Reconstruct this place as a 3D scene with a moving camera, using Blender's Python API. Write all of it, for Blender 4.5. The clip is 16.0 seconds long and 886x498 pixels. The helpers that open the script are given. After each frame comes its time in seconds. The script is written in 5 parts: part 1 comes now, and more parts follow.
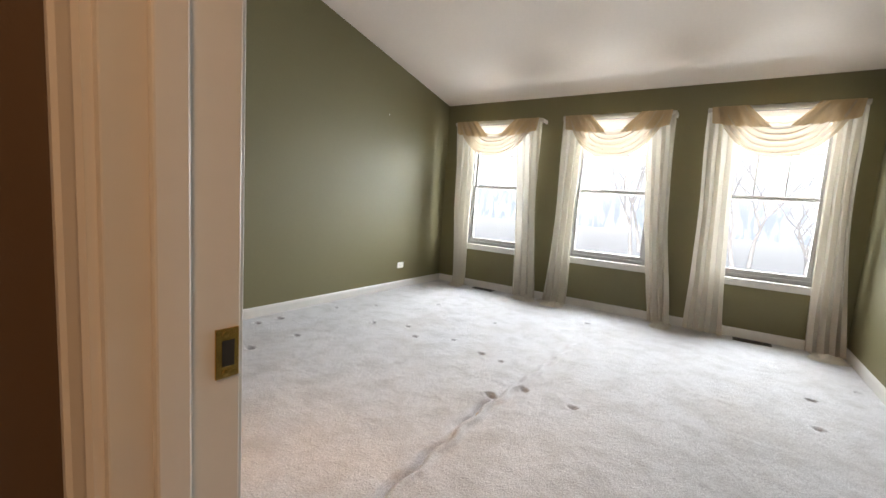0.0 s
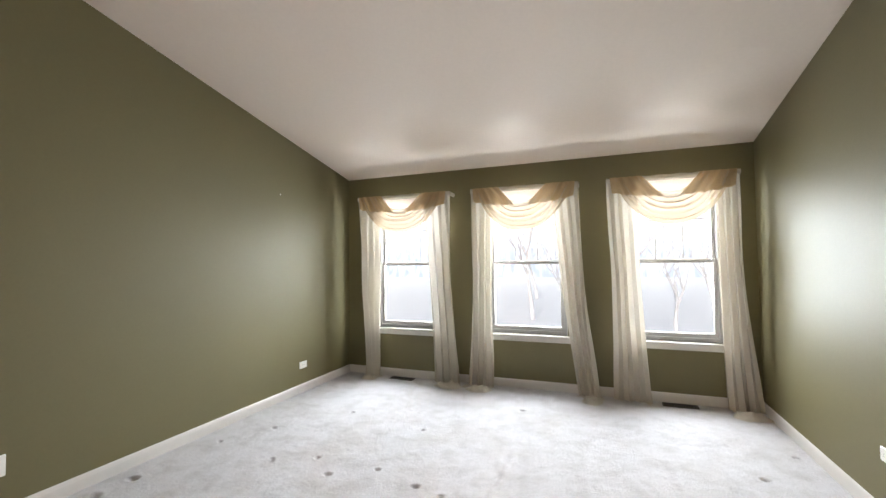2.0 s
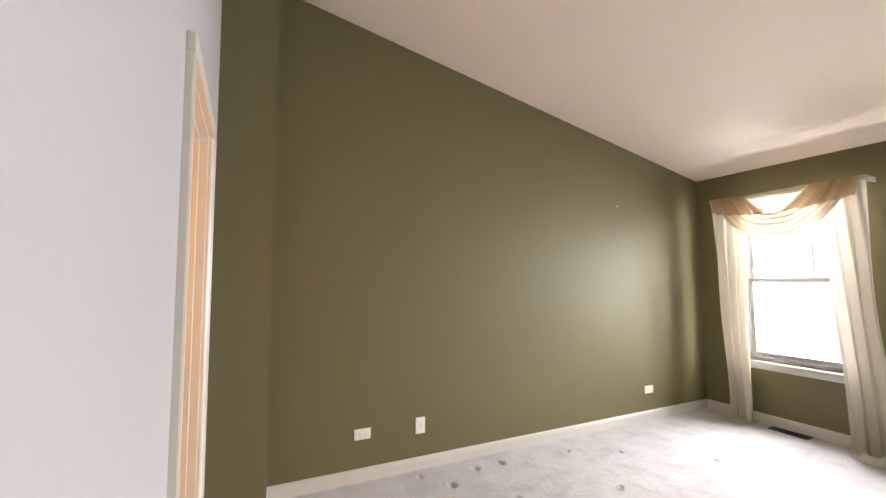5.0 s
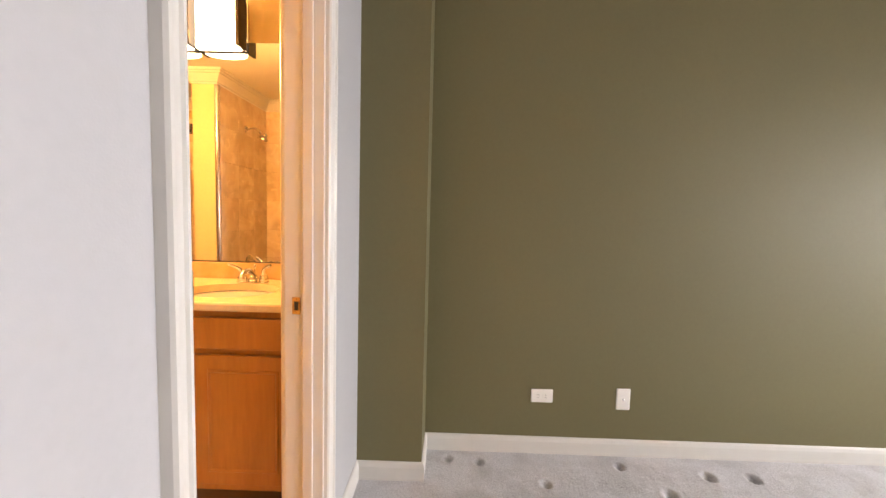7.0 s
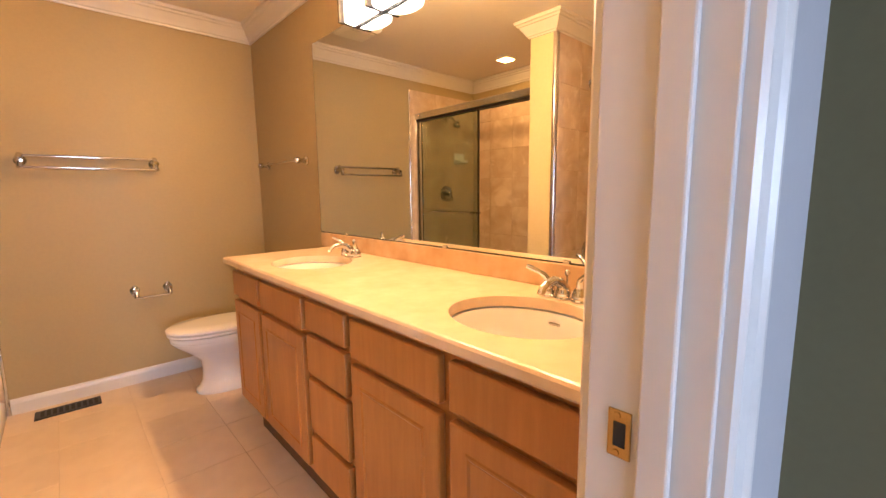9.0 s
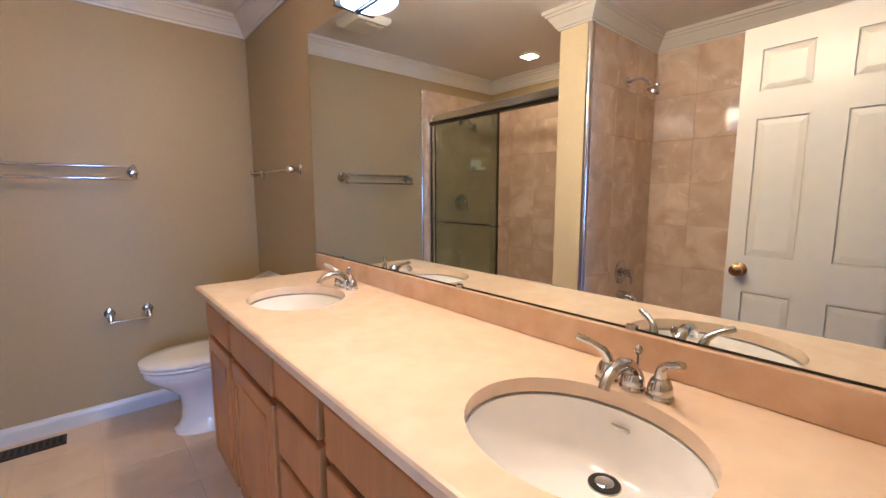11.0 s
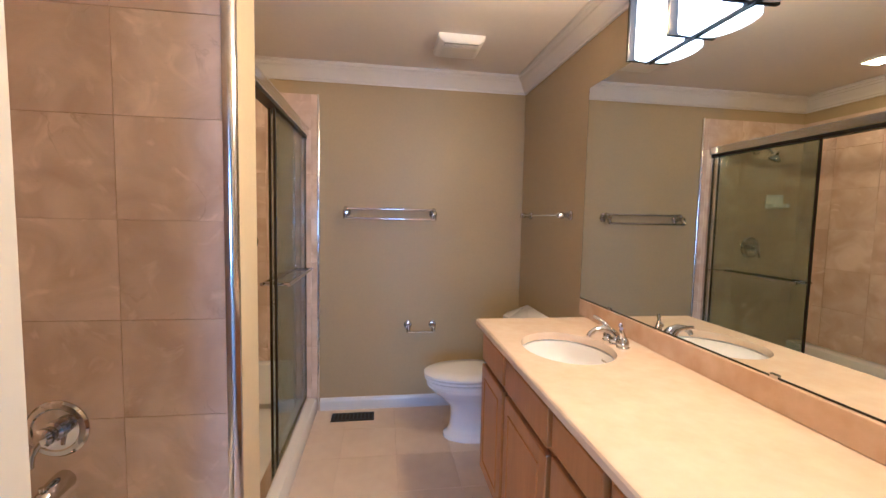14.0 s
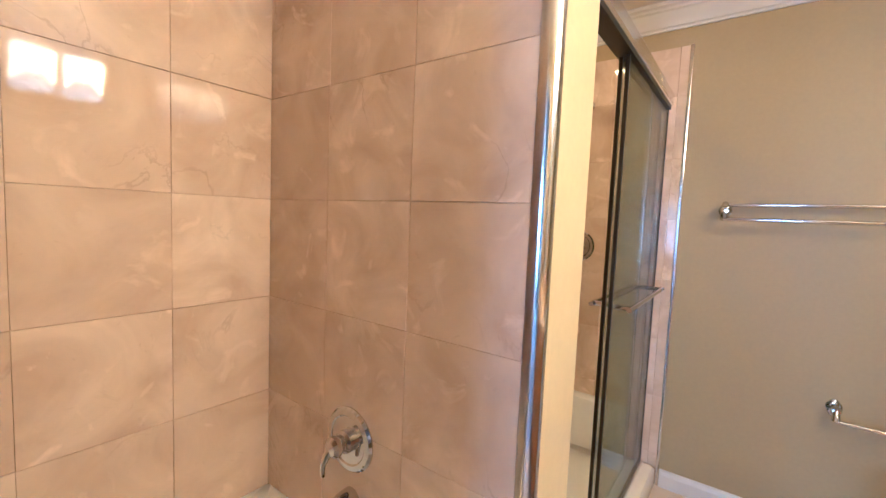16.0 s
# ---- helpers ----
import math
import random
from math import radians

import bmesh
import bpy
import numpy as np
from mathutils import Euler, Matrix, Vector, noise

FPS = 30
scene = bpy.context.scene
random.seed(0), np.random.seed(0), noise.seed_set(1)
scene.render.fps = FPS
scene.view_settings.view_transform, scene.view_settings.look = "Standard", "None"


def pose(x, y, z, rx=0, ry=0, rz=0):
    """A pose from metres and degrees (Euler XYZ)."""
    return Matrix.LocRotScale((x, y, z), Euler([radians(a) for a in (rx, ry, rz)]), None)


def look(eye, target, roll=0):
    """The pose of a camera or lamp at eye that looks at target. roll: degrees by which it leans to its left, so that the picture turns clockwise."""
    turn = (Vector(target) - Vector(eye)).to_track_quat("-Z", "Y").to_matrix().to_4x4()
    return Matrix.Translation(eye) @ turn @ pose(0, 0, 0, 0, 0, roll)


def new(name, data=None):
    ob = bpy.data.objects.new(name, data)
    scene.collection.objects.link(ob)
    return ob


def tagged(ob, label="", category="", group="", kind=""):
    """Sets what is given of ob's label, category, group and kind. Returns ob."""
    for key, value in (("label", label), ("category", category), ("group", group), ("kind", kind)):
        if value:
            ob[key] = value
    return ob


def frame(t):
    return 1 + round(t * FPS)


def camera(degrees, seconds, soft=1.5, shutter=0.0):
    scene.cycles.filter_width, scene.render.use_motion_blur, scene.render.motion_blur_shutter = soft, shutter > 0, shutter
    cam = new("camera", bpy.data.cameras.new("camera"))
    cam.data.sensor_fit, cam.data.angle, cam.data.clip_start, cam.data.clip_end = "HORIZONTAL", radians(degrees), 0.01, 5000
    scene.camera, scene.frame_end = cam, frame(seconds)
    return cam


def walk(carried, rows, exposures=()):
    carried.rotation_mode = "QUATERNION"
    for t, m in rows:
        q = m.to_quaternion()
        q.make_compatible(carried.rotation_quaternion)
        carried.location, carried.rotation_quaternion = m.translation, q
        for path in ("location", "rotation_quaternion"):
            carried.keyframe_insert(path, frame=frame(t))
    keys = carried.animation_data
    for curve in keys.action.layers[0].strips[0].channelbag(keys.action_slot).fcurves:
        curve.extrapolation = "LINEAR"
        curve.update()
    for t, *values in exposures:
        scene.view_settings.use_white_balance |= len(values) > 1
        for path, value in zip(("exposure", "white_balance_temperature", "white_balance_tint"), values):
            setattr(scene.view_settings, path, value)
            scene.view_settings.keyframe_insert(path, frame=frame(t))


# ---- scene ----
cam = camera(93.8, 16.0)
PATH = [
    (0, (0.877, -0.442, 1.13), (-0.229, 1.208, 0.902), 3.8),
    (0.5, (0.767, -0.328, 1.254), (-0.053, 1.481, 1.018), 3.8),
    (1, (0.662, -0.225, 1.282), (0.054, 1.667, 1.063), 2.7),
    (1.5, (0.621, -0.13, 1.308), (0.023, 1.772, 1.142), 1.0),
    (2, (0.564, -0.067, 1.372), (-0.15, 1.8, 1.437), -0.7),
    (2.5, (0.514, -0.075, 1.463), (-0.396, 1.663, 1.85), -1.9),
    (3, (0.555, -0.08, 1.518), (-0.641, 1.407, 2.117), -1.9),
    (3.5, (0.527, -0.112, 1.541), (-0.911, 1.138, 2.15), -1.6),
    (4, (0.503, -0.089, 1.5), (-1.11, 0.998, 1.964), -1.6),
    (4.2, (0.484, -0.068, 1.48), (-1.181, 0.975, 1.851), -1.5),
    (6.3, (0.071, 0.087, 1.268), (-1.866, 0.567, 1.143), 0.6),
    (6.5, (-0.051, 0.122, 1.272), (-2.012, 0.485, 1.129), 1.1),
    (7, (-0.316, 0.234, 1.249), (-2.310, 0.199, 1.096), 1.5),
    (7.5, (-0.600, 0.237, 1.231), (-2.540, -0.211, 1.039), 1.3),
    (8, (-0.836, 0.207, 1.226), (-2.593, -0.725, 1.016), 0.8),
    (8.5, (-1.027, 0.101, 1.226), (-2.486, -1.248, 1.001), 0.5),
    (8.7, (-1.110, 0.025, 1.221), (-2.488, -1.401, 0.963), -0.7),
    (10.8, (-1.454, -0.352, 1.261), (-2.729, -1.866, 0.977), -0.4),
    (11, (-1.466, -0.355, 1.292), (-2.760, -1.857, 1.032), -0.1),
    (11.5, (-1.489, -0.360, 1.372), (-2.780, -1.877, 1.188), 0.3),
    (12, (-1.462, -0.365, 1.419), (-2.603, -2.001, 1.269), 0.3),
    (12.5, (-1.416, -0.368, 1.431), (-2.355, -2.129, 1.290), 0.0),
    (13, (-1.387, -0.373, 1.422), (-2.124, -2.228, 1.292), 0.5),
    (13.5, (-1.360, -0.377, 1.413), (-1.879, -2.304, 1.277), 0.8),
    (14, (-1.337, -0.385, 1.396), (-1.626, -2.359, 1.247), 1.2),
    (14.5, (-1.303, -0.458, 1.365), (-1.349, -2.451, 1.201), 1.3),
    (15, (-1.250, -0.644, 1.353), (-1.020, -2.623, 1.184), 1.3),
    (15.5, (-1.230, -0.826, 1.333), (-0.533, -2.693, 1.169), 1.5),
    (16, (-1.191, -1.017, 1.339), (-0.004, -2.620, 1.186), 2.4),
]
walk(cam, [(t, look(eye, target, roll)) for t, eye, target, roll in PATH],
     exposures=[(0.0, 0.0, 6500, 10), (2.0, 0.05, 6500, 11), (3.0, 0.2, 6500, 14), (4.2, 0.42, 6800, 16), (6.3, 0.45, 7300, 17), (7.0, 0.42, 7000, 19), (8.0, 0.27, 6350, 24), (8.7, 0.15, 5500, 20),
                (10.8, -0.35, 3500, 11), (12.0, -0.45, 3480, 10), (14.0, -0.40, 3560, 10), (14.5, -0.32, 3590, 10), (15.0, -0.28, 3620, 10), (15.5, -0.05, 3560, 8), (16.0, 0.05, 3500, 6)])

# ---- plan: x east, y north, window wall to the north ----
WEST, EAST, NORTH, SOUTH = -2.47, 1.892, 4.487, -0.183      # bedroom faces
EAVE, SLOPE = 2.447, 0.2078                                 # ceiling height at the window wall, rise towards the south
JOG_X, JOG_Y = -2.195, 0.125
BW, BE, BS, BN = -2.359, 0.018, -3.365, -0.307               # bathroom faces
BCEIL = 2.412
DOOR_L, DOOR_R, DOOR_H = -1.682, -0.944, 2.04                 # bathroom doorway, west and east jamb
ENT_L, ENT_R = 0.41, 1.22                                   # entry doorway, west and east jamb
COUNTER = 0.918

# ---- world and lights ----
world = bpy.data.worlds.new("sky")
scene.world = world
world.use_nodes = True
wn = world.node_tree
sky = wn.nodes.new("ShaderNodeTexSky")
sky.sky_type = "NISHITA"
sky.sun_disc = False
sky.sun_elevation = radians(24)
sky.sun_rotation = radians(180)
sky.dust_density = 4.0
bg = wn.nodes["Background"]
wn.links.new(sky.outputs[0], bg.inputs[0])
bg.inputs[1].default_value = 0.15
sun_data = bpy.data.lights.new("sun", "SUN")
sun_data.energy, sun_data.angle, sun_data.color = 3.2, radians(0.6), (1.0, 0.95, 0.88)
new("sun", sun_data).matrix_world = look((0, -20, 9), (0, 0, 0))


def area_lamp(name, m, sx, sy, watts, color):
    data = bpy.data.lights.new(name, "AREA")
    data.shape, data.size, data.size_y, data.energy, data.color = "RECTANGLE", sx, sy, watts, color
    ob = new(name, data)
    ob.matrix_world = m
    return ob


def point_lamp(name, place, watts, color, radius=0.03):
    data = bpy.data.lights.new(name, "POINT")
    data.energy, data.color, data.shadow_soft_size = watts, color, radius
    ob = new(name, data)
    ob.location = place
    return ob


DAY = (0.90, 0.96, 1.0)
WARM = (1.0, 0.47, 0.10)
WINDOWS = [(-2.05, -1.19), (-0.645, 0.215), (0.76, 1.62)]     # clear openings along the north wall
WIN_Z0, WIN_Z1 = 0.58, 2.19
for wx0, wx1 in WINDOWS:
    area_lamp("window_light", look(((wx0 + wx1) / 2, NORTH + 0.55, 1.45), ((wx0 + wx1) / 2 - 0.4, 2.0, 0.1)), 1.05, 1.6, 205, DAY)

# ---- materials ----


def material(name, color, rough=0.5, metal=0.0, spread=0.08, grain=30.0, stain=2.5, bump=0.0, bump_scale=200.0, coat=0.0, tint=None, axis=None):
    """A paint, stone or metal with fine grain and broad stains."""
    m = bpy.data.materials.new(name)
    m.use_nodes = True
    nt = m.node_tree
    n, l = nt.nodes, nt.links
    b = n["Principled BSDF"]
    b.inputs["Roughness"].default_value, b.inputs["Metallic"].default_value = rough, metal
    b.inputs["Coat Weight"].default_value = coat
    co = n.new("ShaderNodeTexCoord")
    src = co.outputs["Object"]
    if axis:
        mp = n.new("ShaderNodeMapping")
        mp.inputs["Scale"].default_value = axis
        l.new(src, mp.inputs[0])
        src = mp.outputs[0]
    fine = n.new("ShaderNodeTexNoise")
    fine.inputs["Scale"].default_value, fine.inputs["Detail"].default_value = grain, 6
    broad = n.new("ShaderNodeTexNoise")
    broad.inputs["Scale"].default_value, broad.inputs["Detail"].default_value = stain, 4
    l.new(src, fine.inputs[0])
    l.new(src, broad.inputs[0])
    mixf = n.new("ShaderNodeMath")
    mixf.operation = "ADD"
    l.new(fine.outputs[0], mixf.inputs[0])
    l.new(broad.outputs[0], mixf.inputs[1])
    ramp = n.new("ShaderNodeMapRange")
    ramp.inputs[1].default_value, ramp.inputs[2].default_value = 0.6, 1.4
    l.new(mixf.outputs[0], ramp.inputs[0])
    mix = n.new("ShaderNodeMix")
    mix.data_type = "RGBA"
    other = tint or tuple(c * (1 - 2 * spread) for c in color)
    first = color if tint else tuple(min(1.0, c * (1 + spread)) for c in color)
    mix.inputs[6].default_value, mix.inputs[7].default_value = (*first, 1), (*other, 1)
    l.new(ramp.outputs[0], mix.inputs[0])
    l.new(mix.outputs[2], b.inputs["Base Color"])
    if bump:
        nb = n.new("ShaderNodeTexNoise")
        nb.inputs["Scale"].default_value, nb.inputs["Detail"].default_value = bump_scale, 3
        l.new(src, nb.inputs[0])
        bp = n.new("ShaderNodeBump")
        bp.inputs["Strength"].default_value, bp.inputs["Distance"].default_value = bump, 0.002
        l.new(nb.outputs[0], bp.inputs["Height"])
        l.new(bp.outputs[0], b.inputs["Normal"])
    return m


def glowing(name, color, strength):
    m = bpy.data.materials.new(name)
    m.use_nodes = True
    b = m.node_tree.nodes["Principled BSDF"]
    b.inputs["Base Color"].default_value = (0.8, 0.8, 0.78, 1)
    b.inputs["Emission Color"].default_value, b.inputs["Emission Strength"].default_value = (*color, 1), strength
    return m


def glassy(name, color, rough=0.0, clear=0.9):
    """A thin pane: mostly clear, with a mirror-like gloss by Fresnel."""
    m = bpy.data.materials.new(name)
    m.use_nodes = True
    n, l = m.node_tree.nodes, m.node_tree.links
    n.remove(n["Principled BSDF"])
    t, g, f, pw, sc, mx = (n.new(k) for k in ("ShaderNodeBsdfTransparent", "ShaderNodeBsdfGlossy", "ShaderNodeLayerWeight", "ShaderNodeMath", "ShaderNodeMath", "ShaderNodeMixShader"))
    t.inputs[0].default_value = (*color, 1)
    g.inputs["Roughness"].default_value = rough
    f.inputs[0].default_value = 0.5
    pw.operation, sc.operation = "POWER", "MULTIPLY_ADD"
    pw.inputs[1].default_value, sc.inputs[1].default_value, sc.inputs[2].default_value = 4.0, 0.6, 0.03
    l.new(f.outputs["Facing"], pw.inputs[0])
    l.new(pw.outputs[0], sc.inputs[0])
    l.new(sc.outputs[0], mx.inputs[0])
    l.new(t.outputs[0], mx.inputs[1])
    l.new(g.outputs[0], mx.inputs[2])
    l.new(mx.outputs[0], n["Material Output"].inputs[0])
    return m


def noise_node(nt, src, scale, detail=4.0, distort=0.0):
    z = nt.nodes.new("ShaderNodeTexNoise")
    z.inputs["Scale"].default_value, z.inputs["Detail"].default_value, z.inputs["Distortion"].default_value = scale, detail, distort
    nt.links.new(src, z.inputs["Vector"])
    return z.outputs[0]


def spread_range(nt, src, a, b, c=0.0, d=1.0):
    z = nt.nodes.new("ShaderNodeMapRange")
    for k, v in enumerate((a, b, c, d)):
        z.inputs[k + 1].default_value = v
    nt.links.new(src, z.inputs[0])
    return z.outputs[0]


def mix_color(nt, fac, a, b, mode="MIX"):
    z = nt.nodes.new("ShaderNodeMix")
    z.data_type, z.blend_type = "RGBA", mode
    nt.links.new(fac, z.inputs[0])
    for k, v in ((6, a), (7, b)):
        if isinstance(v, tuple):
            z.inputs[k].default_value = (*v, 1)
        else:
            nt.links.new(v, z.inputs[k])
    return z.outputs[2]


def stone_tile(name, light, dark, rough, marks=1.0):
    """Polished limestone: each piece takes its own cloud pattern, tone and a few fine veins."""
    m = bpy.data.materials.new(name)
    m.use_nodes = True
    nt = m.node_tree
    n, l = nt.nodes, nt.links
    b = n["Principled BSDF"]
    co, info, mul, add = (n.new(k) for k in ("ShaderNodeTexCoord", "ShaderNodeObjectInfo", "ShaderNodeMath", "ShaderNodeVectorMath"))
    mul.operation = "MULTIPLY"
    mul.inputs[1].default_value = 40.0
    l.new(info.outputs["Random"], mul.inputs[0])
    l.new(co.outputs["Object"], add.inputs[0])
    l.new(mul.outputs[0], add.inputs[1])
    src = add.outputs[0]
    cloud = spread_range(nt, noise_node(nt, src, 5.0, 5.0, 0.8), 0.32, 0.68)
    base = mix_color(nt, cloud, light, dark)
    pale = spread_range(nt, noise_node(nt, src, 7.0, 4.0, 1.6), 0.60, 0.76, 0.0, 0.55 * marks)
    base = mix_color(nt, pale, base, tuple(min(1.0, c * 1.22) for c in light))
    tone = spread_range(nt, info.outputs["Random"], 0.0, 1.0, 0.0, 0.5)
    base = mix_color(nt, tone, base, dark)
    fleck = spread_range(nt, noise_node(nt, src, 26.0, 6.0, 1.5), 0.66, 0.84, 0.0, 0.22 * marks)
    base = mix_color(nt, fleck, base, tuple(c * 0.62 for c in dark))
    vein = spread_range(nt, noise_node(nt, src, 2.6, 8.0, 2.6), 0.485, 0.5, 0.0, 1.0)
    vein2 = spread_range(nt, noise_node(nt, src, 2.6, 8.0, 2.6), 0.5, 0.515, 1.0, 0.0)
    both, gate = n.new("ShaderNodeMath"), n.new("ShaderNodeMath")
    both.operation = gate.operation = "MULTIPLY"
    l.new(vein, both.inputs[0])
    l.new(vein2, both.inputs[1])
    l.new(both.outputs[0], gate.inputs[0])
    l.new(spread_range(nt, noise_node(nt, src, 3.5, 2.0), 0.57, 0.70, 0.0, 0.24 * marks), gate.inputs[1])
    base = mix_color(nt, gate.outputs[0], base, tuple(c * 0.5 for c in dark))
    l.new(base, b.inputs["Base Color"])
    l.new(spread_range(nt, noise_node(nt, src, 9.0, 4.0), 0.3, 0.7, rough * 0.7, rough * 1.5), b.inputs["Roughness"])
    bp = n.new("ShaderNodeBump")
    bp.inputs["Strength"].default_value, bp.inputs["Distance"].default_value = 0.025, 0.002
    l.new(noise_node(nt, src, 14.0, 3.0), bp.inputs["Height"])
    l.new(bp.outputs[0], b.inputs["Normal"])
    return m


def carpet_material():
    """Cut pile: twisted tufts, trodden nap in broad sweeps, faint soil."""
    m = bpy.data.materials.new("carpet_pile")
    m.use_nodes = True
    nt = m.node_tree
    n, l = nt.nodes, nt.links
    b = n["Principled BSDF"]
    b.inputs["Roughness"].default_value = 1.0
    b.inputs["Specular IOR Level"].default_value = 0.1
    b.inputs["Sheen Weight"].default_value = 0.15
    src = n.new("ShaderNodeTexCoord").outputs["Object"]
    tuft = noise_node(nt, src, 150.0, 6.0, 0.4)
    nap = noise_node(nt, src, 6.0, 8.0, 0.35)
    soil = noise_node(nt, src, 1.3, 4.0, 0.5)
    base = mix_color(nt, spread_range(nt, tuft, 0.35, 0.65), (0.45, 0.44, 0.455), (0.64, 0.632, 0.65))
    base = mix_color(nt, spread_range(nt, nap, 0.45, 0.72, 0.0, 0.6), base, (0.36, 0.347, 0.345))
    base = mix_color(nt, spread_range(nt, soil, 0.5, 0.72, 0.0, 0.4), base, (0.40, 0.36, 0.33))
    l.new(base, b.inputs["Base Color"])
    last = None
    for src_h, strength, dist in ((nap, 0.5, 0.012), (noise_node(nt, src, 60.0, 4.0, 0.8), 0.7, 0.006), (tuft, 0.9, 0.004)):
        bp = n.new("ShaderNodeBump")
        bp.inputs["Strength"].default_value, bp.inputs["Distance"].default_value = strength, dist
        l.new(src_h, bp.inputs["Height"])
        if last:
            l.new(last, bp.inputs["Normal"])
        last = bp.outputs[0]
    l.new(last, b.inputs["Normal"])
    return m


def painted_haze():
    """Glowing far backdrop: pale sky over a line of bare woods, haze painted into the colour."""
    m = glowing("painted_haze", (1, 1, 1), 1.3)
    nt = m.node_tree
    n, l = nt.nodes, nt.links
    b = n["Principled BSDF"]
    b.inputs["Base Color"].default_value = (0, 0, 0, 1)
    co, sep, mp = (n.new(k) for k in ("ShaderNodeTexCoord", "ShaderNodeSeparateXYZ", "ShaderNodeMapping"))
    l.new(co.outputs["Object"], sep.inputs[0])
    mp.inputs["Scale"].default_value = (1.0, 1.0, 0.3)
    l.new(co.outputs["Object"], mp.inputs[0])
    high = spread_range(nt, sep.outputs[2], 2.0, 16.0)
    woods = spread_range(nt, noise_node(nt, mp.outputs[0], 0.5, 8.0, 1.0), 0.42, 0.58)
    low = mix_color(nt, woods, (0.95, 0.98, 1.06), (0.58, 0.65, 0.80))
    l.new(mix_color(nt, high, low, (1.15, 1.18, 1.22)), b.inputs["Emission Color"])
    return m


OLIVE = material("olive_paint", (0.156, 0.137, 0.066), 0.52, spread=0.03, grain=60, stain=1.2, bump=0.12, bump_scale=260)
WHITE_WALL = material("white_wall_paint", (0.44, 0.436, 0.45), 0.5, spread=0.02, grain=50, stain=1.2, bump=0.1, bump_scale=260)
CEILING = material("ceiling_paint", (0.78, 0.69, 0.61), 0.7, spread=0.02, grain=40, stain=1.0, bump=0.12, bump_scale=240)
BATH_CEILING = material("flat_white_ceiling_paint", (0.72, 0.675, 0.625), 0.7, spread=0.02, grain=40, stain=1.0, bump=0.12, bump_scale=240)
TRIM = material("trim_enamel", (0.62, 0.597, 0.56), 0.3, spread=0.02, grain=20, stain=3, bump=0.03, bump_scale=60)
OLIVE.node_tree.nodes["Principled BSDF"].inputs["Specular IOR Level"].default_value = 0.38
BATH_PAINT = material("khaki_paint", (0.372, 0.299, 0.152), 0.4, spread=0.03, grain=60, stain=1.2, bump=0.12, bump_scale=260)
BATH_PAINT.node_tree.nodes["Principled BSDF"].inputs["Specular IOR Level"].default_value = 0.2
# tan hall wall, its dimness put into a very dark brown
HALL_PAINT = material("shaded_hall_paint", (0.10, 0.062, 0.034), 0.5, spread=0.03, grain=60, stain=1.2, bump=0.1, bump_scale=260)
CREAM_PAINT = material("cream_paint", (0.66, 0.56, 0.33), 0.4, spread=0.03, grain=60, stain=1.2, bump=0.1, bump_scale=260)
CARPET = carpet_material()
MARBLE = material("cream_marble", (0.73, 0.605, 0.425), 0.2, spread=0.16, grain=18, stain=4, tint=(0.64, 0.485, 0.30), bump=0.02, bump_scale=60, coat=0.08)
# same stone as the counter; darker tan holds the backsplash's grazing-light shade
MARBLE_GRAZED = material("grazed_marble", (0.66, 0.50, 0.31), 0.18, spread=0.16, grain=16, stain=7, tint=(0.50, 0.335, 0.165), bump=0.02, bump_scale=60, coat=0.1)
TILE = stone_tile("beige_stone_tile", (0.73, 0.59, 0.435), (0.50, 0.38, 0.265), 0.045, 1.4)
GROUT = material("grout", (0.50, 0.40, 0.30), 0.9, spread=0.06, grain=80, stain=4)
MAPLE = material("honey_maple", (0.43, 0.195, 0.038), 0.3, spread=0.1, grain=22, stain=3, tint=(0.32, 0.13, 0.022), axis=(3, 3, 0.35), coat=0.1)
# dark brown puts the recess shade under the cabinet into the toe kick
TOE_SHADE = material("shaded_toe_kick", (0.10, 0.05, 0.02), 0.7, spread=0.1)
CHROME = material("chrome", (0.58, 0.58, 0.59), 0.03, 1.0, spread=0.01)
BRASS = material("aged_brass", (0.52, 0.34, 0.11), 0.25, 1.0, spread=0.1, grain=40, stain=20)
BRASS_DULL = material("dull_brass", (0.38, 0.36, 0.24), 0.4, 0.9, spread=0.1, grain=40, stain=20)
PORCELAIN = material("white_porcelain", (0.80, 0.785, 0.78), 0.08, spread=0.01, coat=0.5)
ACRYLIC = material("white_tub_enamel", (0.76, 0.73, 0.68), 0.14, spread=0.02)
MIRROR = material("silvered_mirror", (0.78, 0.80, 0.755), 0.005, 1.0, spread=0.0)
DARK_METAL = material("dark_bronze_metal", (0.045, 0.04, 0.035), 0.4, 0.8, spread=0.1)
PLASTIC = material("ivory_plastic", (0.80, 0.79, 0.75), 0.35, spread=0.01)
# near-black inlays stand for the shade inside holes, slots and gaps
DARK = material("hole_shade", (0.02, 0.018, 0.015), 0.8, spread=0.1)
# vinyl greyed so the sashes carry their backlit silhouette in the colour
VINYL = material("backlit_window_vinyl", (0.34, 0.335, 0.33), 0.4, spread=0.02)
BRUSHED = material("brushed_aluminium", (0.78, 0.76, 0.73), 0.16, 1.0, spread=0.02, grain=30, stain=3)
FLOOR_TILE = material("beige_floor_tile", (0.70, 0.58, 0.44), 0.28, spread=0.08, grain=14, stain=3, tint=(0.62, 0.495, 0.365), bump=0.02, bump_scale=40)
SHADE_LIT = glowing("lit_frosted_glass", (1.0, 0.80, 0.55), 7.0)
BULB = glowing("lit_bulb", (1.0, 0.80, 0.55), 20.0)
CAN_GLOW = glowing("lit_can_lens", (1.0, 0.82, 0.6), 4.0)
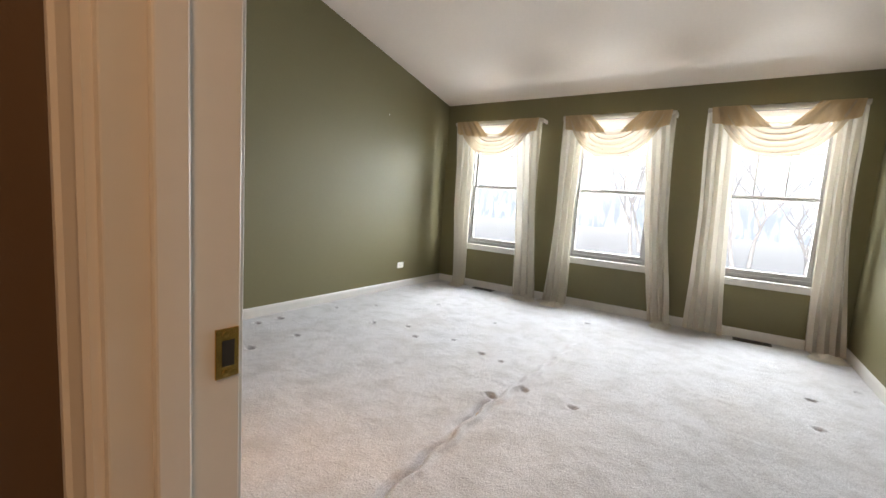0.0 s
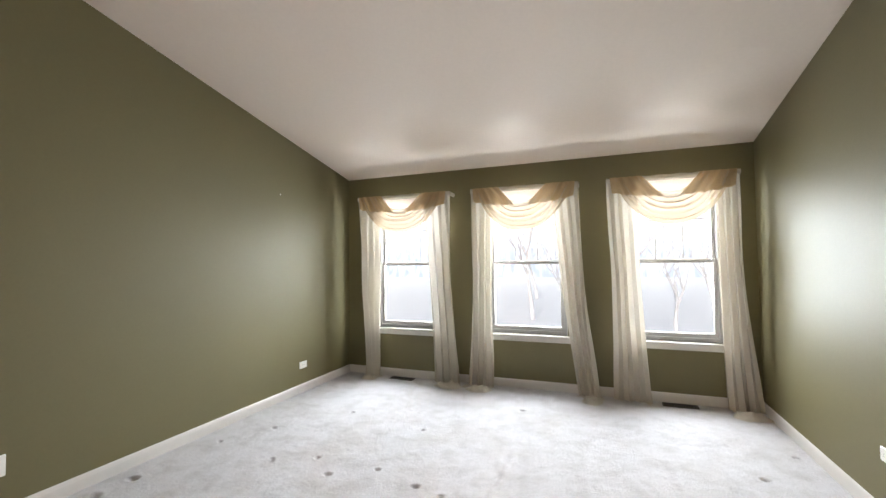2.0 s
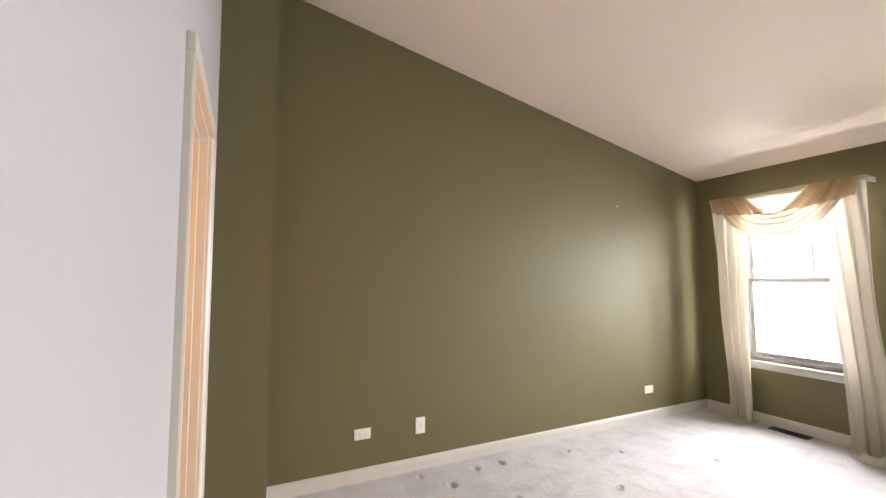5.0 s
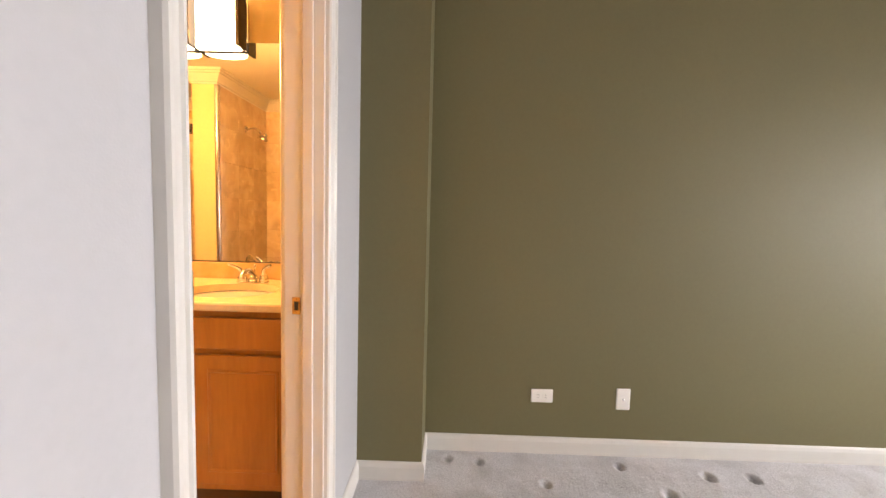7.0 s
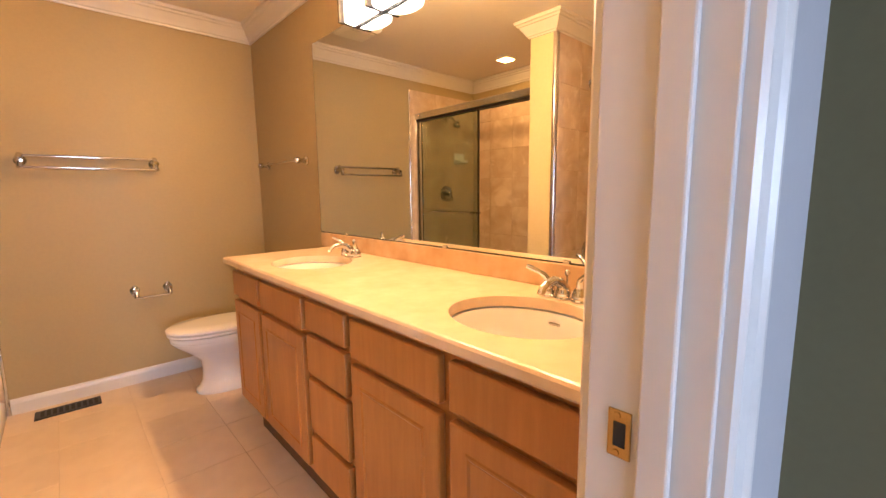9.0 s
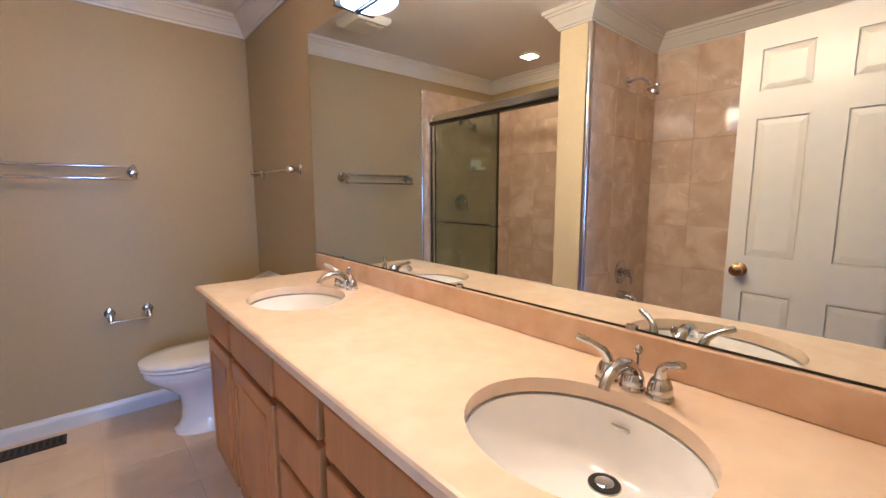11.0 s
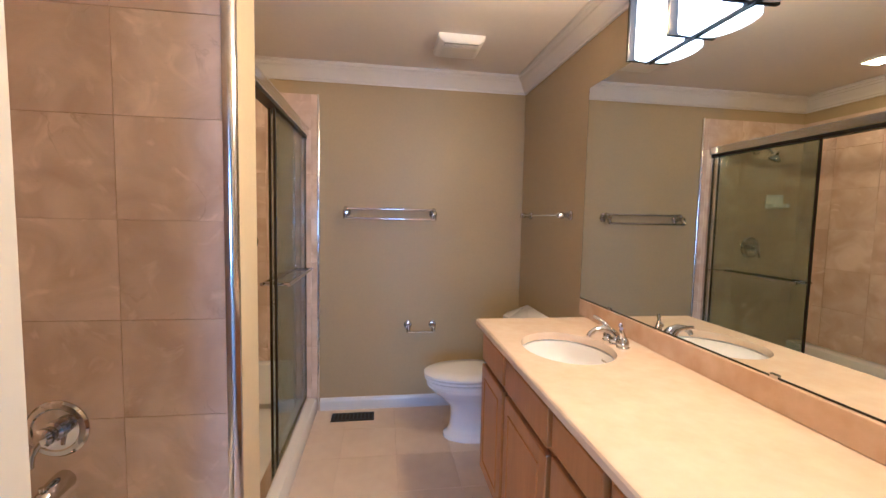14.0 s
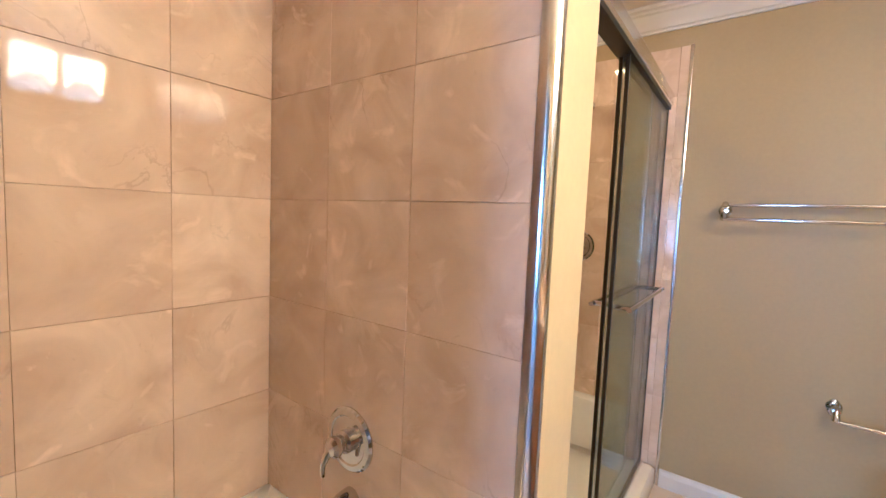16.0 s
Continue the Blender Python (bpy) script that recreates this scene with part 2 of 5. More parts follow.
SHADE_DIM = material("frosted_glass_unlit", (0.80, 0.72, 0.66), 0.3, spread=0.02)
SNOW = material("snow", (0.80, 0.83, 0.88), 0.8, spread=0.04, grain=2, stain=0.2)
# bark paled: distance haze and glare are put into its colour
BARK = material("hazed_bark", (0.60, 0.60, 0.65), 0.9, spread=0.2, grain=12, stain=2)
HAZE = painted_haze()
PANE = glassy("window_pane", (0.97, 0.98, 0.98))
SHOWER_GLASS = glassy("green_tinted_glass", (0.84, 0.885, 0.855))

# ---- mesh tools ----


def box_bm(bm, x0, y0, z0, x1, y1, z1, bevel=0.0):
    r = bmesh.ops.create_cube(bm, size=1.0)
    vs = r["verts"]
    bmesh.ops.scale(bm, vec=(abs(x1 - x0), abs(y1 - y0), abs(z1 - z0)), verts=vs)
    bmesh.ops.translate(bm, vec=((x0 + x1) / 2, (y0 + y1) / 2, (z0 + z1) / 2), verts=vs)
    if bevel:
        es = list({e for v in vs for e in v.link_edges})
        bmesh.ops.bevel(bm, geom=es, offset=bevel, segments=2, affect="EDGES", profile=0.5)
    return bm


def box(x0, y0, z0, x1, y1, z1, bevel=0.0):
    return box_bm(bmesh.new(), x0, y0, z0, x1, y1, z1, bevel)


def mesh_of(name, bm, mat, smooth=None):
    me = bpy.data.meshes.new(name)
    bm.normal_update()
    bm.to_mesh(me)
    bm.free()
    me.materials.append(mat)
    if smooth is not None:
        for p in me.polygons:
            p.use_smooth = True
        me.set_sharp_from_angle(angle=radians(smooth))
    return me


def part(name, bm, mat, parent, label="", smooth=None):
    ob = new(name, mesh_of(name, bm, mat, smooth))
    ob.parent = parent
    if label:
        ob["label"] = label
    return ob


def thing(name, label, category, place=(0, 0, 0), group="", kind=""):
    ob = new(name)
    ob.location = place
    return tagged(ob, label, category, group, kind)


def structure(name, bm, mat, label, category, smooth=None):
    return tagged(new(name, mesh_of(name, bm, mat, smooth)), label, category, kind="structure")


def tube_bm(bm, pts, radius, sides=12, caps=True):
    """A round bar through the points, swept with a turning frame; radius is one number or one for each point."""
    pts = [Vector(p) for p in pts]
    rs = radius if isinstance(radius, (list, tuple)) else [radius] * len(pts)
    rings = []
    up = None
    for i, p in enumerate(pts):
        d = (pts[min(i + 1, len(pts) - 1)] - pts[max(i - 1, 0)]).normalized()
        if up is None:
            up = d.orthogonal().normalized()
        up = (up - d * up.dot(d)).normalized()
        side = d.cross(up)
        rings.append([bm.verts.new(p + rs[i] * (math.cos(a) * up + math.sin(a) * side)) for a in [2 * math.pi * k / sides for k in range(sides)]])
    for a, b in zip(rings, rings[1:]):
        for k in range(sides):
            bm.faces.new((a[k], a[(k + 1) % sides], b[(k + 1) % sides], b[k]))
    if caps:
        bm.faces.new(rings[0][::-1])
        bm.faces.new(rings[-1])
    return bm


def tube(pts, radius, sides=12):
    return tube_bm(bmesh.new(), pts, radius, sides)


def lathe(profile, sides=32, m=None):
    """Turns (radius, height) pairs round z, then moves them by m."""
    bm = bmesh.new()
    rings = [[bm.verts.new((max(r, 1e-4) * math.cos(2 * math.pi * k / sides), max(r, 1e-4) * math.sin(2 * math.pi * k / sides), z)) for k in range(sides)] for r, z in profile]
    for a, b in zip(rings, rings[1:]):
        for k in range(sides):
            bm.faces.new((a[k], a[(k + 1) % sides], b[(k + 1) % sides], b[k]))
    bm.faces.new(rings[0][::-1])
    bm.faces.new(rings[-1])
    if m is not None:
        bmesh.ops.transform(bm, matrix=m, verts=bm.verts)
    bmesh.ops.recalc_face_normals(bm, faces=bm.faces)
    return bm


def loft(rings, cap=True, open_first=False):
    """Skins a row of equally long closed rings."""
    bm = bmesh.new()
    rs = [[bm.verts.new(p) for p in ring] for ring in rings]
    n = len(rs[0])
    for a, b in zip(rs, rs[1:]):
        for k in range(n):
            bm.faces.new((a[k], a[(k + 1) % n], b[(k + 1) % n], b[k]))
    if cap:
        if not open_first:
            bm.faces.new(rs[0][::-1])
        bm.faces.new(rs[-1])
    bmesh.ops.recalc_face_normals(bm, faces=bm.faces)
    return bm


def sweep(profile, path, closed=False):
    """Runs a moulding profile of (out, up) pairs along a level path of (x, y, z), mitred at the corners; out is to the path's left."""
    bm = bmesh.new()
    pts = [Vector(p) for p in path]
    n = len(pts)
    rings = []
    for i, p in enumerate(pts):
        a = (p - pts[i - 1]).normalized() if i or closed else None
        b = (pts[(i + 1) % n] - p).normalized() if i < n - 1 or closed else None
        na = Vector((-a.y, a.x, 0)) if a else None
        nb = Vector((-b.y, b.x, 0)) if b else None
        if na and nb:
            m = (na + nb).normalized()
            m = m / max(0.2, m.dot(na))
        else:
            m = na or nb
        rings.append([bm.verts.new(p + m * o + Vector((0, 0, u))) for o, u in profile])
    k = len(profile)
    pairs = list(zip(rings, rings[1:])) + ([(rings[-1], rings[0])] if closed else [])
    for a, b in pairs:
        for j in range(k):
            bm.faces.new((a[j], a[(j + 1) % k], b[(j + 1) % k], b[j]))
    if not closed:
        bm.faces.new(rings[0])
        bm.faces.new(rings[-1][::-1])
    bmesh.ops.recalc_face_normals(bm, faces=bm.faces)
    return bm


def rounded(x0, y0, x1, y1, r, z, n=6):
    pts = []
    for cx, cy, a0 in ((x1 - r, y1 - r, 0), (x0 + r, y1 - r, 90), (x0 + r, y0 + r, 180), (x1 - r, y0 + r, 270)):
        for k in range(n + 1):
            a = radians(a0 + 90 * k / n)
            pts.append((cx + r * math.cos(a), cy + r * math.sin(a), z))
    return pts


def ceil_z(y):
    return EAVE + SLOPE * (NORTH - y)


def wall_with_openings(x0, x1, y0, y1, top, openings, bm=None):
    """A wall along x from x0 to x1 and y0 to y1 thick, with rectangular openings (xa, xb, za, zb)."""
    bm = bm or bmesh.new()
    x = x0
    for xa, xb, za, zb in sorted(openings):
        box_bm(bm, x, y0, 0, xa, y1, top)
        if za > 0.01:
            box_bm(bm, xa, y0, 0, xb, y1, za)
        box_bm(bm, xa, y0, zb, xb, y1, top)
        x = xb
    box_bm(bm, x, y0, 0, x1, y1, top)
    return bm


# ---- bedroom structure ----
TOP = 3.75
structure("wall_west", box(WEST - 0.15, SOUTH - 0.12, -0.12, WEST, NORTH + 0.15, TOP), OLIVE, "olive green painted bedroom wall", "wall")
structure("wall_jog", box(WEST + 0.002, SOUTH, 0, JOG_X, JOG_Y, TOP), OLIVE, "olive green boxed-out wall corner", "wall")
structure("wall_east", box(EAST, SOUTH - 0.12, -0.12, EAST + 0.15, NORTH + 0.15, TOP), OLIVE, "olive green painted bedroom wall", "wall")
structure("wall_north", wall_with_openings(WEST, EAST, NORTH, NORTH + 0.15, 2.6, [(a, b, WIN_Z0, WIN_Z1) for a, b in WINDOWS]), OLIVE,
          "olive green painted wall with three windows", "wall")
structure("wall_south", wall_with_openings(WEST, EAST, SOUTH - 0.12, SOUTH, TOP, [(DOOR_L, DOOR_R, 0, DOOR_H), (ENT_L, ENT_R, 0, DOOR_H)]), WHITE_WALL,
          "white painted wall with two doorways", "wall")
cbm = bmesh.new()
cy0, cy1 = SOUTH - 0.12, NORTH + 0.15
cv = [cbm.verts.new(p) for p in ((WEST - 0.1, cy0, ceil_z(cy0)), (EAST + 0.1, cy0, ceil_z(cy0)), (EAST + 0.1, cy1, ceil_z(cy1)), (WEST - 0.1, cy1, ceil_z(cy1)))]
cu = [cbm.verts.new(v.co + Vector((0, 0, 0.15))) for v in cv]
cbm.faces.new(cv[::-1])
cbm.faces.new(cu)
for i in range(4):
    cbm.faces.new((cv[i], cv[(i + 1) % 4], cu[(i + 1) % 4], cu[i]))
structure("ceiling", cbm, CEILING, "sloped white plaster bedroom ceiling", "ceiling")

# ---- hall behind the entry door, plain and closed ----
structure("floor_hall", box(ENT_L - 0.6, SOUTH - 2.0, -0.12, ENT_R + 0.6, SOUTH - 0.06, 0.0), CARPET, "pale beige hall carpet", "carpet")
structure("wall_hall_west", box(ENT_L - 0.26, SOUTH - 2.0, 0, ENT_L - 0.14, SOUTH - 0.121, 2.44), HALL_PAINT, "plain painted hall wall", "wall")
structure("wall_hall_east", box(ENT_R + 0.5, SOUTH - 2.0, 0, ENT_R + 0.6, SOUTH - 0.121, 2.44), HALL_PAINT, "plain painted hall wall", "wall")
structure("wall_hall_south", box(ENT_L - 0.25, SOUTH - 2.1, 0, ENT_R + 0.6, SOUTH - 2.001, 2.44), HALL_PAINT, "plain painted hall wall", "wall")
structure("ceiling_hall", box(ENT_L - 0.25, SOUTH - 2.1, 2.44, ENT_R + 0.6, SOUTH - 0.12, 2.54), CEILING, "plain hall ceiling", "ceiling")

# ---- bathroom structure ----
structure("floor_bathroom", box(BW - 0.1, BS - 0.1, -0.12, BE + 0.1, SOUTH - 0.06, -0.004), GROUT, "grout bed of the bathroom floor", "floor")
structure("wall_bath_west", box(BW - 0.12, BS - 0.12, -0.12, BW, BN, BCEIL + 0.1), BATH_PAINT, "khaki painted bathroom wall", "wall")
structure("wall_bath_south", box(BW, BS - 0.12, -0.12, BE, BS, BCEIL + 0.1), BATH_PAINT, "khaki painted bathroom wall", "wall")
structure("wall_bath_east", box(BE, BS - 0.12, -0.12, BE + 0.12, BN, BCEIL + 0.1), BATH_PAINT, "khaki painted bathroom wall", "wall")
structure("wall_bath_north", wall_with_openings(BW - 0.12, BE + 0.12, BN - 0.004, BN, BCEIL + 0.1, [(DOOR_L, DOOR_R, 0, DOOR_H)]), BATH_PAINT, "khaki painted bathroom wall", "wall")
structure("ceiling_bathroom", box(BW - 0.12, BS - 0.12, BCEIL, BE + 0.12, BN, BCEIL + 0.1), BATH_CEILING, "white bathroom ceiling", "ceiling")
COL_X, COL_N, COL_S = -0.892, -1.744, -1.948
structure("wall_column", box(COL_X, COL_S, -0.1, BE, COL_N, BCEIL + 0.05), CREAM_PAINT, "cream painted partition between tub and shower", "wall")

# ---- lamps of the bathroom ----
for sy in (-1.805, -1.575, -1.115, -0.885):
    area_lamp("vanity_lamp", look((BW + 0.115, sy, 2.130), (BW + 1.5, sy, 1.55)), 0.19, 0.19, 13, WARM)
    point_lamp("vanity_glow", (BW + 0.128, sy, 2.12), 14, WARM, 0.015)
area_lamp("can_lamp", look((-0.39, -2.575, BCEIL - 0.012), (-0.39, -2.575, 0)), 0.11, 0.11, 8, WARM)
# unseen hall light, inferred from the warm-lit entry jamb
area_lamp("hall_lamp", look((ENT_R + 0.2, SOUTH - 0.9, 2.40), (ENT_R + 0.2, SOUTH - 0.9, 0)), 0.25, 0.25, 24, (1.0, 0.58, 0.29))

# ---- carpet with furniture dents and a long ripple ----
DENTS = [(-0.16, 1.72, 3), (0.28, 1.9, 2), (-0.03, 1.92, 2), (-2.25, 2.37, 1), (-1.63, 2.25, 1), (-1.14, 2.23, 2), (-0.86, 2.39, 1), (-0.54, 2.29, 2),
         (-0.35, 2.24, 1), (-1.62, 3.25, 1), (-0.84, 3.09, 1), (-0.15, 3.8, 2), (1.48, 3.08, 2), (1.45, 2.61, 2), (1.78, 3.5, 1), (1.8, 2.38, 3),
         (-1.82, 1.58, 2), (-2.3, 1.54, 3), (-2.3, 1.76, 3), (-1.91, 1.13, 3), (-1.82, 1.19, 3), (-2.15, 1.28, 3), (-2.38, 0.25, 2), (-1.97, 0.28, 3),
         (-2.36, 0.41, 2), (-2.2, 0.72, 2), (-2.36, 1.13, 2), (-2.04, 2.72, 1), (-1.65, 2.28, 1), (-1.35, 2.4, 1)]
RIPPLE = [(-0.05, 0.6), (-0.07, 1.07), (-0.1, 1.5), (-0.08, 1.85), (-0.06, 2.5), (-0.03, 3.4)]


def ripple_x(y):
    for (xa, ya), (xb, yb) in zip(RIPPLE, RIPPLE[1:]):
        if ya <= y <= yb:
            return xa + (xb - xa) * (y - ya) / (yb - ya) + 0.012 * math.sin(23 * y)
    return None


def carpet_height(x, y):
    z = 0.004 * noise.noise((x * 3, y * 3, 1)) + 0.0022 * noise.noise((x * 21, y * 21, 5))
    for dx, dy, size in DENTS:
        r = 0.008 + 0.0042 * size
        d = math.hypot((x - dx) / 1.25, y - dy)
        if d < 3 * r:
            z -= (0.02 + 0.007 * size) * math.exp(-(d / r) ** 2)
            z += 0.003 * math.exp(-((d - 2.0 * r) / (0.5 * r)) ** 2)
    rx = ripple_x(y)
    if rx is not None:
        fade = min(1.0, (y - 0.6) / 0.3, (3.4 - y) / 1.6)
        z += 0.021 * fade * math.exp(-((x - rx) / 0.022) ** 2)
        z -= 0.006 * fade * math.exp(-((x - rx + 0.05) / 0.03) ** 2)
        z -= 0.050 * max(0.0, min(1.0, (2.1 - y) / 0.5)) * (0.6 + 0.4 * math.sin(9 * y)) * math.exp(-((x - rx + 0.034) / 0.016) ** 2)
    return z


cx0, cx1, cyy0, cyy1, cstep = WEST - 0.02, EAST + 0.02, SOUTH - 0.06, NORTH + 0.02, 0.0105
nx, ny = int((cx1 - cx0) / cstep), int((cyy1 - cyy0) / cstep)
cverts = []
for j in range(ny + 1):
    for i in range(nx + 1):
        x, y = cx0 + (cx1 - cx0) * i / nx, cyy0 + (cyy1 - cyy0) * j / ny
        cverts.append((x, y, carpet_height(x, y)))
cfaces = [(j * (nx + 1) + i, j * (nx + 1) + i + 1, (j + 1) * (nx + 1) + i + 1, (j + 1) * (nx + 1) + i) for j in range(ny) for i in range(nx)]
cme = bpy.data.meshes.new("floor")
cme.from_pydata(cverts, [], cfaces)
cme.materials.append(CARPET)
for p in cme.polygons:
    p.use_smooth = True
tagged(new("floor", cme), "worn pale cut-pile carpet with furniture dents and a ripple", "carpet", kind="structure")
structure("subfloor", box(WEST - 0.15, SOUTH - 0.06, -0.15, EAST + 0.15, NORTH + 0.15, -0.04), GROUT, "plain subfloor under the carpet", "floor")

# ---- baseboards and casings ----
BASE = [(0.0, 0.0), (0.014, 0.0), (0.014, 0.065), (0.010, 0.082), (0.004, 0.09), (0.0, 0.09)]
CASING_W = 0.060


def baseboard(path, label="white painted baseboard"):
    structure("baseboard", sweep(BASE, path), TRIM, label, "baseboard")


baseboard([(DOOR_L - CASING_W, SOUTH, 0), (JOG_X, SOUTH, 0), (JOG_X, JOG_Y, 0), (WEST, JOG_Y, 0), (WEST, NORTH, 0), (EAST, NORTH, 0), (EAST, SOUTH, 0), (ENT_R + CASING_W, SOUTH, 0)][::-1])
baseboard([(ENT_L - CASING_W, SOUTH, 0), (DOOR_R + CASING_W, SOUTH, 0)])


def casing_leg(x0, x1, z1, y, out, flip, deep=1.0):
    """An upright casing board, stepped and rounded across its width; out is the side of the wall it faces."""
    prof = [(0, 0), (0, 0.010), (0.10, 0.014), (0.22, 0.014), (0.27, 0.010), (0.72, 0.015), (0.80, 0.019), (0.95, 0.019), (1, 0.014), (1, 0)]
    if flip:
        prof = [(1 - u, d) for u, d in prof[::-1]]
    w = x1 - x0
    return loft([[(x0 + u * w, y + out * d * deep, z) for u, d in prof] for z in (0, z1)])


def doorway(name, xl, xr, label, wall_y, thick, strike_y, stop_y, deep=1.0):
    """Jambs, stops, head and casings round a doorway, with the latch plate on the west jamb."""
    d = thing(name, label, "door frame", (0, 0, 0), kind="structure")
    y0, y1 = wall_y - thick - 0.004, wall_y
    j = part("jamb", box(xl - 0.002, y0 - 0.002, 0, xl + 0.016, y1 + 0.002, DOOR_H, 0.002), TRIM, d)
    part("jamb", box(xr - 0.016, y0 - 0.002, 0, xr + 0.002, y1 + 0.002, DOOR_H, 0.002), TRIM, d)
    part("head_jamb", box(xl + 0.016, y0 - 0.002, DOOR_H - 0.018, xr - 0.016, y1 + 0.002, DOOR_H + 0.002, 0.002), TRIM, d)
    part("stop", box(xl + 0.016, stop_y - 0.017, 0, xl + 0.027, stop_y + 0.017, DOOR_H - 0.018, 0.003), TRIM, d)
    part("stop", box(xr - 0.027, stop_y - 0.017, 0, xr - 0.016, stop_y + 0.017, DOOR_H - 0.018, 0.003), TRIM, d)
    part("head_stop", box(xl + 0.027, stop_y - 0.017, DOOR_H - 0.029, xr - 0.027, stop_y + 0.017, DOOR_H - 0.018, 0.003), TRIM, d)
    for y, out in ((y1, 1), (y0, -1)):
        part("casing", casing_leg(xl - CASING_W + 0.006, xl + 0.006, DOOR_H - 0.0125, y, out, True, deep), TRIM, d)
        part("casing", casing_leg(xr - 0.006, xr + CASING_W - 0.006, DOOR_H - 0.0125, y, out, False, deep), TRIM, d)
        part("head_casing", box(xl - CASING_W + 0.006, y, DOOR_H - 0.012, xr + CASING_W - 0.006, y + out * 0.019 * deep, DOOR_H + 0.046, 0.004), TRIM, d)
    plate = part("strike_plate", box(xl + 0.0155, strike_y - 0.013, 0.914, xl + 0.019, strike_y + 0.014, 0.972, 0.001), BRASS, d, "aged brass strike plate")
    part("latch_hole", box(xl + 0.0185, strike_y - 0.006, 0.928, xl + 0.0195, strike_y + 0.008, 0.958), DARK, plate)
    for sz in (0.920, 0.966):
        part("screw", lathe([(0.0001, 0), (0.004, 0.0), (0.0035, 0.0012), (0.0001, 0.0014)], 12, pose(xl + 0.019, strike_y - 0.002, sz, 0, 90, 0)), BRASS, plate)
    return d


d1 = doorway("door_1", DOOR_L, DOOR_R, "white enamelled bathroom door frame with brass strike plate", SOUTH, 0.124, -0.272, -0.232, 1.4)
doorway("door_2", ENT_L, ENT_R, "white enamelled bedroom entry frame with brass strike plate", SOUTH, 0.120, -0.198, -0.256)

part("hinge_plate", loft([[(x, y, z) for x, z, _ in rounded(DOOR_R - 0.0062, 1.094, DOOR_R + 0.003, 1.158, 0.0045, 0)] for y in (SOUTH + 0.0125, SOUTH + 0.0175)]), BRASS_DULL, d1, "dull brass hinge plate")

# ---- windows ----


def window(name, x0, x1):
    """A white double-hung window with divided panes, its sill and apron; the wall opening goes through."""
    w = thing(name, "vinyl double-hung window with divided panes, backlit shade in its grey", "window", kind="structure")
    y, z0, z1 = NORTH + 0.075, WIN_Z0, WIN_Z1
    rail = 1.358
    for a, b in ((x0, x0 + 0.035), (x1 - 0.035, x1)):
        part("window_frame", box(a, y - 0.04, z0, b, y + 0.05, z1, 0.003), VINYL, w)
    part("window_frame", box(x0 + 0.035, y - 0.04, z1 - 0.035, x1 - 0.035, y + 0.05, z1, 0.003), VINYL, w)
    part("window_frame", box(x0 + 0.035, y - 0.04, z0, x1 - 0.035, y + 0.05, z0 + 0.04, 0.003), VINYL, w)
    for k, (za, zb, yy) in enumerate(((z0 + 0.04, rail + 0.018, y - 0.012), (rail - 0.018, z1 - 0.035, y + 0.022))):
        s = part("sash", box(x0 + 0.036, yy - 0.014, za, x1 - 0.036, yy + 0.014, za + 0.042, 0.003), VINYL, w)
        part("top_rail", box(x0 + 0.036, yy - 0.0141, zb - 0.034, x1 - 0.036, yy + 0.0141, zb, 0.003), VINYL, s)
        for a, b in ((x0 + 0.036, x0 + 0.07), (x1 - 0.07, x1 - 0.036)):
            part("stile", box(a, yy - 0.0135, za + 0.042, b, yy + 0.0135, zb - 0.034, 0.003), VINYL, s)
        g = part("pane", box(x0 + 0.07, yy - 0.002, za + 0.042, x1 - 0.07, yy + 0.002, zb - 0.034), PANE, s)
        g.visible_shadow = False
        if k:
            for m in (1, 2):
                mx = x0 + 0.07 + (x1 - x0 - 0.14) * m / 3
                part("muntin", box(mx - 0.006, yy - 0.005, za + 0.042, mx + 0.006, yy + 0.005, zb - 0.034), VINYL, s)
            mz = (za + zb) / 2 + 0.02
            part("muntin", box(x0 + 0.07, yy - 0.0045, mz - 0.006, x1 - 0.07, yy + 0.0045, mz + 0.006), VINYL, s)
    part("window_sill", box(x0 - 0.045, NORTH - 0.035, z0 - 0.022, x1 + 0.045, NORTH + 0.036, z0 + 0.0, 0.006), TRIM, w)
    part("apron", box(x0 - 0.025, NORTH - 0.014, z0 - 0.075, x1 + 0.025, NORTH + 0.0, z0 - 0.023, 0.004), TRIM, w)
    part("reveal", box(x0 + 0.001, NORTH + 0.002, z1 - 0.006, x1 - 0.001, y - 0.041, z1 + 0.001), TRIM, w)
    for a, b in ((x0 - 0.001, x0 + 0.006), (x1 - 0.006, x1 + 0.001)):
        part("reveal", box(a, NORTH + 0.002, z0, b, y - 0.041, z1 - 0.006), TRIM, w)
    sh = thing("roller_shade", "cream pleated shade drawn up inside the window", "shade", group="window shades")
    bm = bmesh.new()
    for q in range(7):
        box_bm(bm, x0 + 0.012, NORTH + 0.008, z1 - 0.03 - 0.016 * (q + 1), x1 - 0.012, NORTH + 0.03 - 0.006 * (q % 2), z1 - 0.032 - 0.016 * q, 0.002)
    part("pleats", bm, SHADE_CLOTH, sh)
    part("head_rail", box(x0 + 0.008, NORTH + 0.004, z1 - 0.031, x1 - 0.008, NORTH + 0.033, z1 - 0.007, 0.003), VINYL, sh)


